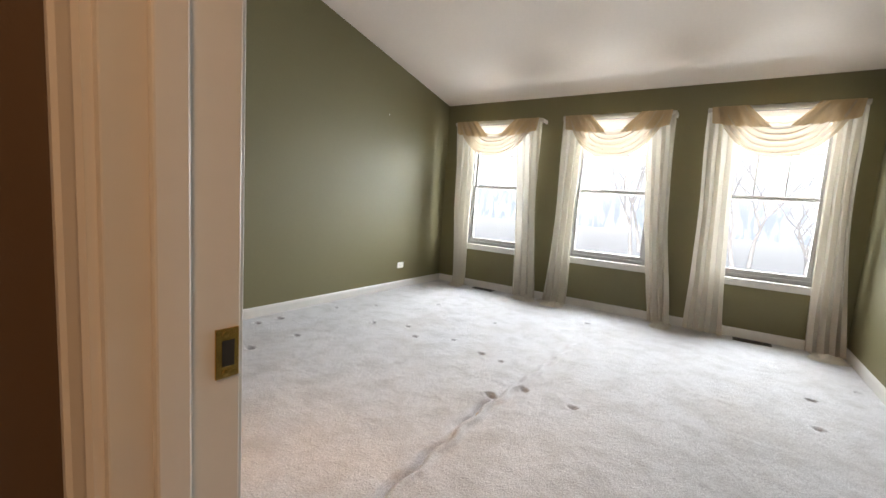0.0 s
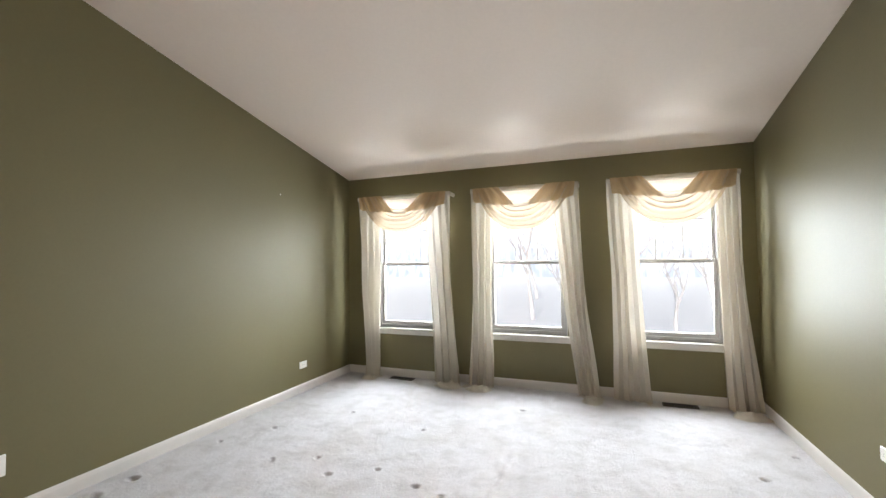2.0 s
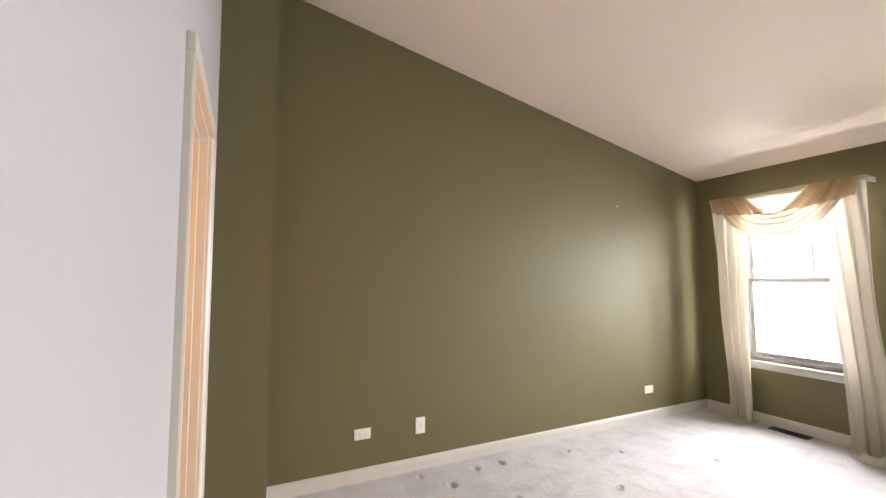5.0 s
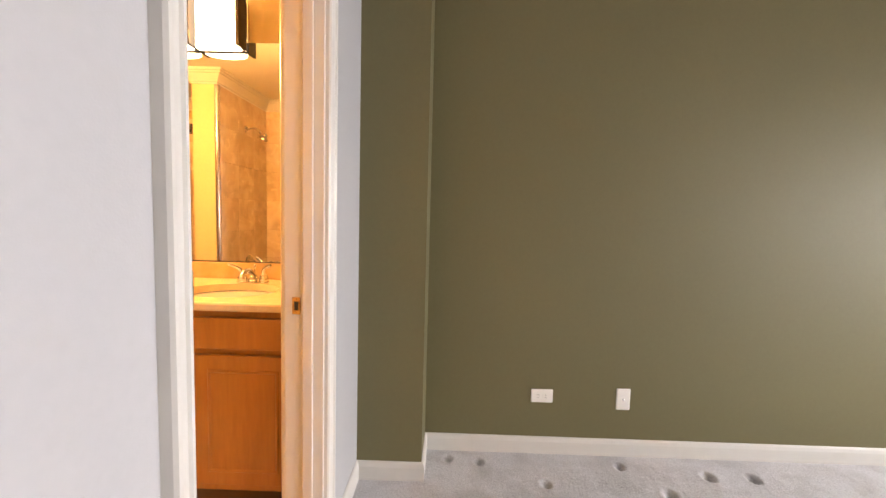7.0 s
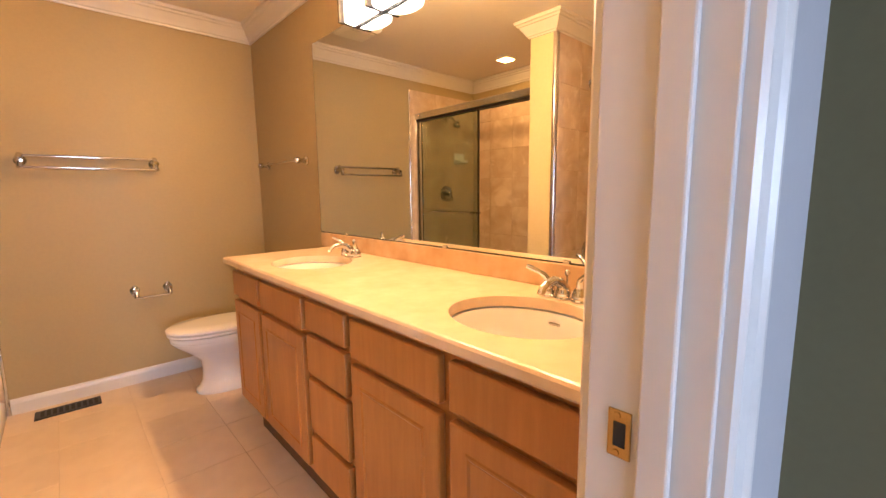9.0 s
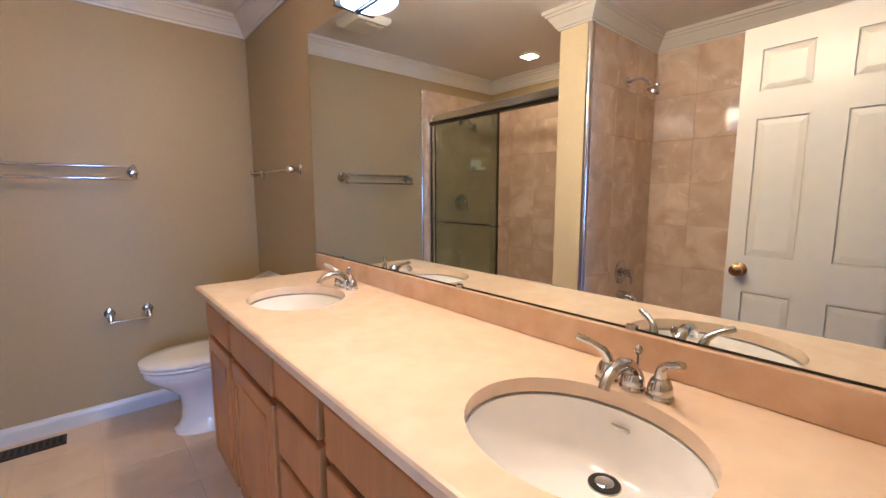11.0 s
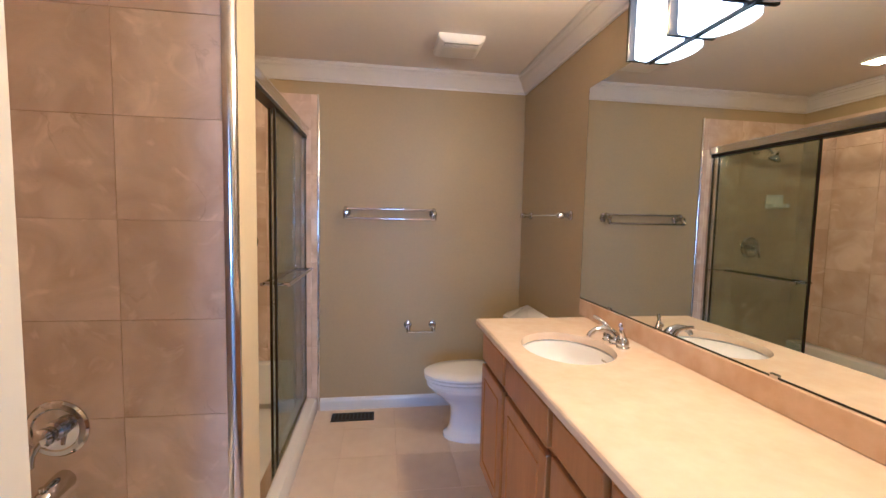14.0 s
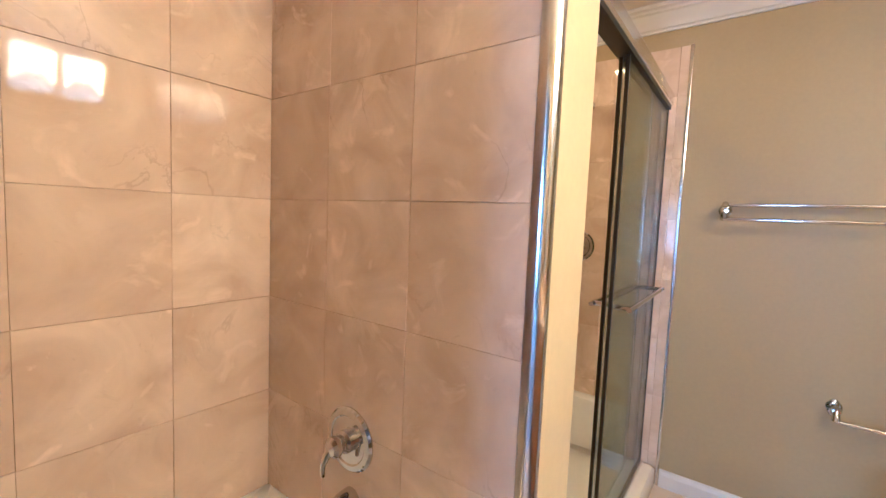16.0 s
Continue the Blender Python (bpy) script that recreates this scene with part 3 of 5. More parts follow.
def sheer(name, color, through_part, clear):
    """Thin cloth: part diffuse, part lit through, part see-through weave."""
    m = bpy.data.materials.new(name)
    m.use_nodes = True
    n, l = m.node_tree.nodes, m.node_tree.links
    n.remove(n["Principled BSDF"])
    d, t, tr, m1, m2 = (n.new(k) for k in ("ShaderNodeBsdfDiffuse", "ShaderNodeBsdfTranslucent", "ShaderNodeBsdfTransparent", "ShaderNodeMixShader", "ShaderNodeMixShader"))
    co, nz, mx = (n.new(k) for k in ("ShaderNodeTexCoord", "ShaderNodeTexNoise", "ShaderNodeMix"))
    mx.data_type = "RGBA"
    nz.inputs["Scale"].default_value, nz.inputs["Detail"].default_value = 60, 5
    mx.inputs[6].default_value, mx.inputs[7].default_value = (*color, 1), (*[c * 0.86 for c in color], 1)
    l.new(co.outputs["Object"], nz.inputs[0])
    l.new(nz.outputs[0], mx.inputs[0])
    for s in (d, t):
        l.new(mx.outputs[2], s.inputs[0])
    m1.inputs[0].default_value, m2.inputs[0].default_value = through_part, clear
    l.new(d.outputs[0], m1.inputs[1])
    l.new(t.outputs[0], m1.inputs[2])
    l.new(m1.outputs[0], m2.inputs[1])
    l.new(tr.outputs[0], m2.inputs[2])
    l.new(m2.outputs[0], n["Material Output"].inputs[0])
    return m


SHEER = sheer("ivory_sheer", (0.62, 0.57, 0.48), 0.14, 0.14)
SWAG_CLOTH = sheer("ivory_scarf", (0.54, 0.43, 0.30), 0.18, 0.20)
# darker copy of the scarf; light lost through layers is put into its tan
GATHER_CLOTH = sheer("layered_scarf_shade", (0.50, 0.36, 0.20), 0.16, 0.12)
SHADE_CLOTH = sheer("cream_shade_cloth", (0.86, 0.80, 0.75), 0.4, 0.0)
ROD_Y, ROD_Z = NORTH - 0.165, 2.155


def grid_sheet(nu, nv, f):
    bm = bmesh.new()
    rows = [[bm.verts.new(f(u / nu, v / nv)) for u in range(nu + 1)] for v in range(nv + 1)]
    for a, b in zip(rows, rows[1:]):
        for k in range(nu):
            bm.faces.new((a[k], a[k + 1], b[k + 1], b[k]))
    return bm


def side_panel(xa, xb, ba, bb, seed, folds, tail):
    """A gathered hanging panel from xa..xb on the rod to ba..bb on the floor, its foot spilling forward by tail."""
    def f(u, v):
        w = u - 0.5
        ease = v ** 1.6
        x = (xa + (xb - xa) * u) * (1 - ease) + (ba + (bb - ba) * u) * ease
        pinch = 1 - 0.25 * math.sin(math.pi * min(1, v * 1.05)) * 0.5
        x = (x - (ba + bb + xa + xb) / 4) * pinch + (ba + bb + xa + xb) / 4
        ph = 2 * math.pi * folds * (u + 0.06 * math.sin(3 * v + seed)) + seed
        amp = 0.012 + 0.022 * min(1, v * 3)
        y = ROD_Y - 0.004 + amp * math.sin(ph) + 0.012 * noise.noise((u * 5, v * 4, seed))
        x += 0.012 * math.sin(2 * ph) * v + 0.014 * noise.noise((u * 3, v * 3, seed + 7))
        drop = min(1.0, v / 0.93)
        z = ROD_Z + 0.012 - (ROD_Z - 0.018) * drop
        if v > 0.93:
            k = (v - 0.93) / 0.07
            y -= tail * k * (0.6 + 0.4 * math.sin(5 * u + seed))
            x += 0.05 * k * math.sin(seed * 3 + 2 * w)
            z = 0.026 + 0.016 * abs(math.sin(6 * u + 4 * k + seed)) * (1 - 0.3 * k)
        elif v > 0.86:
            y -= 0.015 * (v - 0.86) / 0.07
        return (x, y, z)
    return grid_sheet(44, 70, f)


def swag(xl, xr, drop):
    """A scarf swag between the two ends of the rod: hanging folds, gathered at each end."""
    span = xr - xl

    def f(u, v):
        s = 2 * u - 1
        cat = 1 - abs(s) ** 2.1
        top_x, low_x = 0.44, 0.95
        half = span / 2 * (top_x + (low_x - top_x) * v)
        top = ROD_Z + 0.018
        low = 0.17 + (drop - 0.17) * v
        x = (xl + xr) / 2 + half * (abs(s) ** 0.82) * (1 if s > 0 else -1)
        z = top - low * cat - 0.012 * v * (1 - cat)
        ph = 2 * math.pi * 5.5 * v + 0.9 * s + 1.5 * noise.noise((s * 1.4, v * 2.0, xl))
        pleat = math.sin(ph) + 0.35 * math.sin(2.3 * ph + 1.0)
        y = ROD_Y - 0.036 - 0.055 * cat * (0.35 + 0.65 * v) + 0.021 * pleat * (0.4 + 0.6 * cat)
        z += 0.016 * pleat * cat + 0.008 * noise.noise((s * 3, v * 6, xl + 4))
        return (x, y, z)
    return grid_sheet(64, 72, f)


def corner_gather(xc, span, side, seed):
    """The bunched end of the scarf at a corner of the rod, its folds fanning down into the swag."""
    def f(u, v):
        reach = 0.02 + 0.25 * u + (0.015 + 0.15 * u) * v
        fold = math.sin(2 * math.pi * (4.2 * u + 0.05 * math.sin(4 * v + seed)) + seed) * (0.35 + 0.65 * v)
        x = xc + side * span * reach
        z = ROD_Z + 0.021 - v * (0.15 + 0.11 * u - 0.05 * u * u) + 0.006 * fold
        y = ROD_Y - 0.046 - 0.055 * v * (0.3 + 0.7 * u) + 0.014 * fold + 0.006 * noise.noise((u * 6, v * 3, seed))
        return (x, y, z)
    return grid_sheet(56, 24, f)


def puddle(x, y, rx, ry, seed):
    """The crumpled end of a panel lying on the carpet."""
    def f(u, v):
        a, d = 2 * math.pi * u, v
        reach = 1 + 0.3 * noise.noise((math.cos(a) * 1.3, math.sin(a) * 1.3, seed))
        px, py = math.cos(a) * d * reach, math.sin(a) * d * reach
        crease = abs(noise.noise((px * 2.2 + seed, py * 1.2, seed * 2)))
        return (x + rx * px, y + ry * py, 0.010 + (0.022 + 0.085 * crease) * (1 - d ** 2.2))
    return grid_sheet(40, 14, f)


def curtain_set(xl, xr, wl, wr, bl, br, seed, drop):
    c = thing("curtain", "ivory sheer scarf curtain with draped swag and puddled tails", "curtain", group="bedroom curtains")
    rod = part("rod", tube([(xl + 0.01, ROD_Y, ROD_Z), (xr - 0.01, ROD_Y, ROD_Z)], 0.012, 16), TRIM, c, "white curtain rod")
    for x in (xl + 0.012, xr - 0.012):
        part("bracket", box(x - 0.01, ROD_Y, ROD_Z - 0.02, x + 0.01, NORTH, ROD_Z + 0.02, 0.003), TRIM, rod)
    part("side_panel", side_panel(xl, wl, bl[0], bl[1], seed, 3.5, bl[2]), SHEER, c, smooth=70)
    part("side_panel", side_panel(wr, xr, br[0], br[1], seed + 2.3, 3.5, br[2]), SHEER, c, smooth=70)
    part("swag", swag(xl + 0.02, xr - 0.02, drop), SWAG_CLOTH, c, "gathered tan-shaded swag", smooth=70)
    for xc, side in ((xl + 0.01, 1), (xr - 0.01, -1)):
        part("gather", corner_gather(xc, xr - xl, side, seed + side), GATHER_CLOTH, c, "bunched scarf end, dimming of its layers in the tan", smooth=70)
    for k, (fa, fb, tail) in enumerate((bl, br)):
        if tail > 0.06:
            part("puddled_tail", puddle((fa + fb) / 2, ROD_Y - 0.02 - tail * 0.6, (fb - fa) * 0.5, 0.05 + tail * 0.35, seed + k), SHEER, c, smooth=70)
    wrap = []
    for i in range(13):
        a = math.pi * 2 * i / 12
        wrap.append((0.021 * math.cos(a), 0.024 * math.sin(a)))
    part("rod_wrap", loft([[(xl + (xr - xl) * k / 24, ROD_Y + y * (1 + 0.15 * math.sin(k * 2.1)), ROD_Z + z * (1 + 0.15 * math.sin(k * 1.7 + seed))) for y, z in wrap[:12]]
                           for k in range(25)]), SHEER, c, smooth=60)


# ---- moulded crown in the bathroom ----
CROWN = [(0.0, 0.0), (0.011, 0.0), (0.013, 0.010), (0.022, 0.015), (0.026, 0.024), (0.038, 0.040), (0.052, 0.060), (0.060, 0.072), (0.070, 0.077), (0.074, 0.087), (0.086, 0.093), (0.086, 0.1118), (0.0, 0.1118)]
CZ = BCEIL - 0.113
structure("crown_moulding", sweep(CROWN, [(BW, BS, CZ), (BE, BS, CZ), (BE, COL_S, CZ), (COL_X, COL_S, CZ), (COL_X, COL_N, CZ), (BE, COL_N, CZ), (BE, BN - 0.004, CZ), (BW, BN - 0.004, CZ)], closed=True),
          TRIM, "white stepped crown moulding", "moulding", smooth=25)
structure("baseboard_bathroom", sweep(BASE, [(BW, -2.31, 0), (BW, BS, 0), (-0.906, BS, 0)]), TRIM, "white painted bathroom baseboard", "baseboard")

# ---- tub, shower pan ----


TUB_X = -0.80
tub = thing("bathtub", "white enamelled alcove bathtub against stone tile", "bathtub", (0, 0, 0))
x0, y0, x1, y1 = TUB_X, COL_N - 0.001 + 0.002, BE - 0.001, BN - 0.006
part("shell", loft([rounded(x0 + 0.012, y0, x1, y1, 0.012, 0.0), rounded(x0 + 0.012, y0, x1, y1, 0.012, 0.39), rounded(x0, y0, x1, y1, 0.014, 0.415), rounded(x0, y0, x1, y1, 0.014, 0.438),
                    rounded(x0 + 0.012, y0 + 0.006, x1 - 0.006, y1 - 0.006, 0.02, 0.45), rounded(x0 + 0.085, y0 + 0.075, x1 - 0.055, y1 - 0.09, 0.13, 0.45),
                    rounded(x0 + 0.10, y0 + 0.09, x1 - 0.07, y1 - 0.11, 0.13, 0.435), rounded(x0 + 0.13, y0 + 0.12, x1 - 0.10, y1 - 0.2, 0.14, 0.22), rounded(x0 + 0.17, y0 + 0.17, x1 - 0.14, y1 - 0.3, 0.13, 0.09),
                    rounded(x0 + 0.22, y0 + 0.22, x1 - 0.19, y1 - 0.36, 0.12, 0.075)]), ACRYLIC, tub, smooth=50)
part("overflow_plate", lathe([(0.0001, 0.012), (0.03, 0.012), (0.036, 0.006), (0.037, 0)], 24, pose(-0.37, y0 + 0.108, 0.30, -78, 0, 0)), CHROME, tub, smooth=40)

pan = thing("shower_tray", "white moulded shower tray with raised ledges", "shower tray")
part("pan", loft([rounded(-0.886, BS + 0.016, BE - 0.012, COL_S - 0.012, 0.01, 0.0), rounded(-0.886, BS + 0.012, BE - 0.012, COL_S - 0.012, 0.01, 0.085), rounded(-0.875, BS + 0.02, BE - 0.02, COL_S - 0.02, 0.02, 0.10),
                  rounded(-0.73, BS + 0.03, BE - 0.04, COL_S - 0.03, 0.05, 0.10), rounded(-0.71, BS + 0.05, BE - 0.06, COL_S - 0.05, 0.06, 0.05), rounded(-0.4, BS + 0.5, BE - 0.3, COL_S - 0.5, 0.06, 0.035)]), ACRYLIC, pan, smooth=40)
part("ledge", box(-0.74, BS + 0.010, 0.10, BE - 0.012, BS + 0.10, 0.385, 0.02), ACRYLIC, pan, smooth=40)
part("ledge", box(BE - 0.13, BS + 0.1, 0.10, BE - 0.011, COL_S - 0.012, 0.47, 0.02), ACRYLIC, pan, smooth=40)

# ---- sliding shower door ----
GX = -0.80
sd = thing("shower_door", "green tinted glass sliding shower door in chrome frame", "shower door")
part("header", box(GX - 0.036, BS + 0.011, 1.93, GX + 0.036, COL_S - 0.001, 1.99, 0.008), BRUSHED, sd, "brushed metal header rail")
part("header_track", box(GX - 0.028, BS + 0.03, 1.91, GX + 0.028, COL_S - 0.02, 1.9305), DARK_METAL, sd)
part("wall_jamb", box(GX - 0.02, BS + 0.011, 0.10, GX + 0.02, BS + 0.035, 1.93, 0.004), BRUSHED, sd)
part("wall_jamb", box(GX - 0.02, COL_S - 0.025, 0.10, GX + 0.02, COL_S - 0.001, 1.93, 0.004), BRUSHED, sd)
part("bottom_track", box(GX - 0.03, BS + 0.035, 0.098, GX + 0.03, COL_S - 0.025, 0.125, 0.005), BRUSHED, sd)
for px, ya, yb, out in ((GX - 0.014, -3.325, -2.53, -1), (GX + 0.014, -3.30, -2.55, 1)):
    pn = part("panel", box(px - 0.003, ya, 0.127, px + 0.003, yb, 1.915, 0.001), SHOWER_GLASS, sd, "green tinted clear glass panel")
    pn.visible_shadow = False
    part("edge_seal", box(px - 0.006, yb - 0.001, 0.127, px + 0.006, yb + 0.008, 1.915), DARK_METAL, pn)
    part("edge_seal", box(px - 0.005, ya - 0.008, 0.127, px + 0.005, ya + 0.001, 1.915), DARK_METAL, pn)
    bx = px + out * 0.055
    bar = part("towel_bar", tube([(bx, ya + 0.09, 1.04), (bx, yb - 0.03, 1.04)], 0.009, 14), CHROME, pn, "chrome towel bar")
    for by in (ya + 0.12, yb - 0.06):
        part("post", tube([(px + out * 0.002, by, 1.04), (bx, by, 1.04)], 0.010, 12), CHROME, bar)

# ---- fittings: valves, spouts, shower heads ----


def valve(name, label, place, turn):
    v = thing(name, label, "shower valve")
    v.matrix_world = pose(*place, 0, 0, turn)
    up = pose(0, 0, 0, -90, 0, 0)
    part("escutcheon", lathe([(0.086, 0), (0.086, 0.004), (0.080, 0.010), (0.066, 0.0125), (0.062, 0.009), (0.03, 0.010), (0.0001, 0.010)], 40, up), CHROME, v, smooth=30)
    part("stem", lathe([(0.030, 0.008), (0.030, 0.024), (0.022, 0.030), (0.022, 0.044), (0.027, 0.048), (0.027, 0.060), (0.018, 0.068), (0.0001, 0.070)], 28, up), CHROME, v, smooth=30)
    part("lever", tube([(0, 0.056, 0), (0.010, 0.066, -0.020), (0.018, 0.072, -0.042), (0.022, 0.071, -0.062), (0.024, 0.068, -0.080)], [0.011, 0.010, 0.008, 0.007, 0.006], 14), CHROME, v, smooth=60)
    return v


valve("tub_valve", "chrome tub and shower valve with lever handle", (-0.384, COL_N + 0.013, 0.745), 0)
valve("shower_valve", "chrome shower valve on stone tiled wall", (-0.415, BS + 0.013, 1.21), 0)
sp = thing("tub_spout", "chrome tub spout on stone tiled wall", "spout", (-0.395, COL_N + 0.013, 0.585))
part("body", tube([(0, 0, 0), (0, 0.02, 0), (0, 0.06, -0.005), (0, 0.095, -0.014), (0, 0.112, -0.032)], [0.031, 0.030, 0.028, 0.025, 0.020], 20), CHROME, sp, smooth=50)
part("diverter", tube([(0, 0.085, 0.008), (0, 0.085, 0.030)], [0.005, 0.008], 10), CHROME, sp, smooth=50)


def shower_head(place):
    h = thing("shower_sprayer", "chrome shower head on curved arm", "shower head", place, group="shower heads")
    part("flange", lathe([(0.032, 0), (0.030, 0.006), (0.014, 0.012), (0.0001, 0.012)], 24, pose(0, 0, 0, -90, 0, 0)), CHROME, h, smooth=30)
    part("arm", tube([(0, 0.005, 0), (0, 0.05, 0.012), (0, 0.09, 0.010), (0, 0.125, -0.012), (0, 0.145, -0.04)], 0.0095, 14), CHROME, h, smooth=60)
    part("head", lathe([(0.012, 0.05), (0.016, 0.038), (0.014, 0.03), (0.024, 0.016), (0.040, 0.004), (0.042, -0.008), (0.034, -0.014), (0.0001, -0.014)], 28, pose(0, 0.168, -0.082, -32, 0, 0)), CHROME, h, smooth=35)
    return h


shower_head((-0.42, COL_N + 0.013, 2.03))
shower_head((-0.42, BS + 0.011, 1.98))
soap = thing("soap_dish", "white ceramic soap dish on shower tile", "soap dish", (-0.225, BS + 0.013, 1.585))
part("dish", loft([rounded(-0.075, 0.0, 0.075, 0.012, 0.004, -0.055), rounded(-0.075, 0.0, 0.075, 0.085, 0.03, -0.05), rounded(-0.075, 0, 0.075, 0.09, 0.03, -0.02), rounded(-0.065, 0.004, 0.065, 0.08, 0.026, -0.022), rounded(-0.06, 0.008, 0.06, 0.07, 0.024, -0.036)]), PORCELAIN, soap, smooth=50)
part("back_plate", box(-0.078, 0.0, -0.06, 0.078, 0.012, 0.055, 0.005), PORCELAIN, soap)

trim_ring = [(-0.860, 0.0135), (-0.872, 0.0145), (-0.884, 0.012), (-0.893, 0.006), (-0.8975, -0.002), (-0.8965, -0.006), (-0.8955, -0.014), (-0.8955, -0.0155), (-0.8925, -0.016), (-0.8925, 0.0), (-0.860, 0.001)]
structure("tile_trim", loft([[(x, COL_N + d, z) for x, d in trim_ring] for z in (0.0, CZ)]), BRUSHED, "bright metal edge trim on tiled corner", "trim", smooth=60)
structure("tile_trim_shower", box(-0.904, BS + 0.0, 0.0, -0.889, BS + 0.015, 2.214, 0.004), BRUSHED, "bright metal edge trim beside shower", "trim")

# ---- vanity ----
FX = -1.836


def raised_front(name, y0, z0, y1, z1, parent, framed):
    """A cabinet front in the plane x = FX: slab drawer, or frame-and-panel door."""
    t = 0.024
    bm = box(FX + 0.0005, y0, z0, FX + t, y1, z1, 0.005)
    fr = part(name, bm, MAPLE, parent)
    if framed:
        m = 0.052
        bm = loft([[(FX + d, ya, za), (FX + d, yb, za), (FX + d, yb, zb), (FX + d, ya, zb)] for d, ya, yb, za, zb in (
            (t - 0.001, y0 + m, y1 - m, z0 + m, z1 - m), (t + 0.0045, y0 + m + 0.004, y1 - m - 0.004, z0 + m + 0.004, z1 - m - 0.004),
            (t + 0.0045, y0 + m + 0.009, y1 - m - 0.009, z0 + m + 0.009, z1 - m - 0.009), (t - 0.001, y0 + m + 0.016, y1 - m - 0.016, z0 + m + 0.016, z1 - m - 0.016))], cap=False)
        part("bead", bm, MAPLE, fr)
        part("panel", box(FX + t - 0.002, y0 + m + 0.015, z0 + m + 0.015, FX + t + 0.001, y1 - m - 0.015, z1 - m - 0.015), MAPLE, fr)
    return fr


van = thing("vanity", "honey maple double vanity with drawers and panelled doors", "vanity")
VS, VN = -2.280, BN - 0.006
bm = box(FX - 0.019, VS, 0.17, FX, VN, 0.879, 0.002)
for xa, ya, za, xb, yb, zb in ((BW + 0.002, VS, 0.17, FX - 0.0192, VS + 0.018, 0.879), (BW + 0.002, VN - 0.018, 0.17, FX - 0.0192, VN, 0.879),
                               (BW + 0.002, VS + 0.0182, 0.17, FX - 0.0192, VN - 0.0182, 0.188), (BW + 0.002, VS + 0.0182, 0.19, BW + 0.012, VN - 0.0182, 0.879)):
    box_bm(bm, xa, ya, za, xb, yb, zb)
part("body", bm, MAPLE, van)
part("toe_kick", box(BW + 0.02, VS + 0.02, 0.0, FX - 0.07, VN, 0.169), TOE_SHADE, van)
for ya, yb, kind in ((-2.262, -1.93, "d"), (-1.898, -1.485, "d"), (-1.45, -1.18, "s"), (-1.146, -0.75, "d"), (-0.716, -0.34, "d")):
    if kind == "d":
        raised_front("drawer_front", ya, 0.735, yb, 0.855, van, False)
        raised_front("door", ya, 0.205, yb, 0.712, van, True)
    else:
        for za, zb in ((0.752, 0.857), (0.590, 0.733), (0.372, 0.570), (0.205, 0.350)):
            raised_front("drawer_front", ya, za, yb, zb, van, False)

SINKS = ((-2.035, -1.845), (-2.04, -0.690))
SAX, SAY = 0.168, 0.197


def ellipse(cx, cy, ax, ay, z, n=48):
    return [(cx + ax * math.cos(2 * math.pi * k / n), cy + ay * math.sin(2 * math.pi * k / n), z) for k in range(n)]


def corner_angles(sx, sy, cx0, cx1, fa, fb):
    return [math.atan2(y - sy, x - sx) % (2 * math.pi) for x in (cx0, cx1) for y in (fa, fb)]


def countertop():
    """A slab with two oval cut-outs: square fans from each oval to its own field, then an eased front edge."""
    bm = bmesh.new()
    cx0, cx1 = BW + 0.001, -1.796
    y0, y1 = -2.298, VN
    fields = ((y0, -1.27), (-1.27, y1))
    for (sx, sy), (fa, fb) in zip(SINKS, fields):
        inner, outer, low = [], [], []
        turns = sorted([2 * math.pi * k / 48 for k in range(48)] + corner_angles(sx, sy, cx0, cx1, fa, fb))
        n = len(turns)
        for a in turns:
            c, s = math.cos(a), math.sin(a)
            inner.append(bm.verts.new((sx + SAX * c, sy + SAY * s, COUNTER)))
            low.append(bm.verts.new((sx + SAX * c, sy + SAY * s, COUNTER - 0.030)))
            k1 = min(((cx1 - sx) / c if c > 1e-6 else (cx0 - sx) / c if c < -1e-6 else 1e9), ((fb - sy) / s if s > 1e-6 else (fa - sy) / s if s < -1e-6 else 1e9))
            outer.append(bm.verts.new((sx + c * k1, sy + s * k1, COUNTER)))
        for k in range(n):
            q = (k + 1) % n
            bm.faces.new((inner[k], outer[k], outer[q], inner[q]))
            bm.faces.new((low[k], inner[k], inner[q], low[q]))
    front = [(0.0, 0.0), (0.006, -0.002), (0.010, -0.008), (0.010, -0.026), (0.006, -0.032), (-0.02, -0.032), (-0.02, -0.03), (0.0, -0.0005)]
    rings = []
    for x, y, ox, oy in ((cx0, y0, 0, -1), (cx1, y0, 1, -1), (cx1, y1, 1, 0)):
        rings.append([bm.verts.new((x + ox * o, y + oy * o, COUNTER + u)) for o, u in front])
    for a, b in zip(rings, rings[1:]):
        for k in range(len(front)):
            q = (k + 1) % len(front)
            bm.faces.new((a[k], b[k], b[q], a[q]))
    bmesh.ops.recalc_face_normals(bm, faces=bm.faces)
    return bm


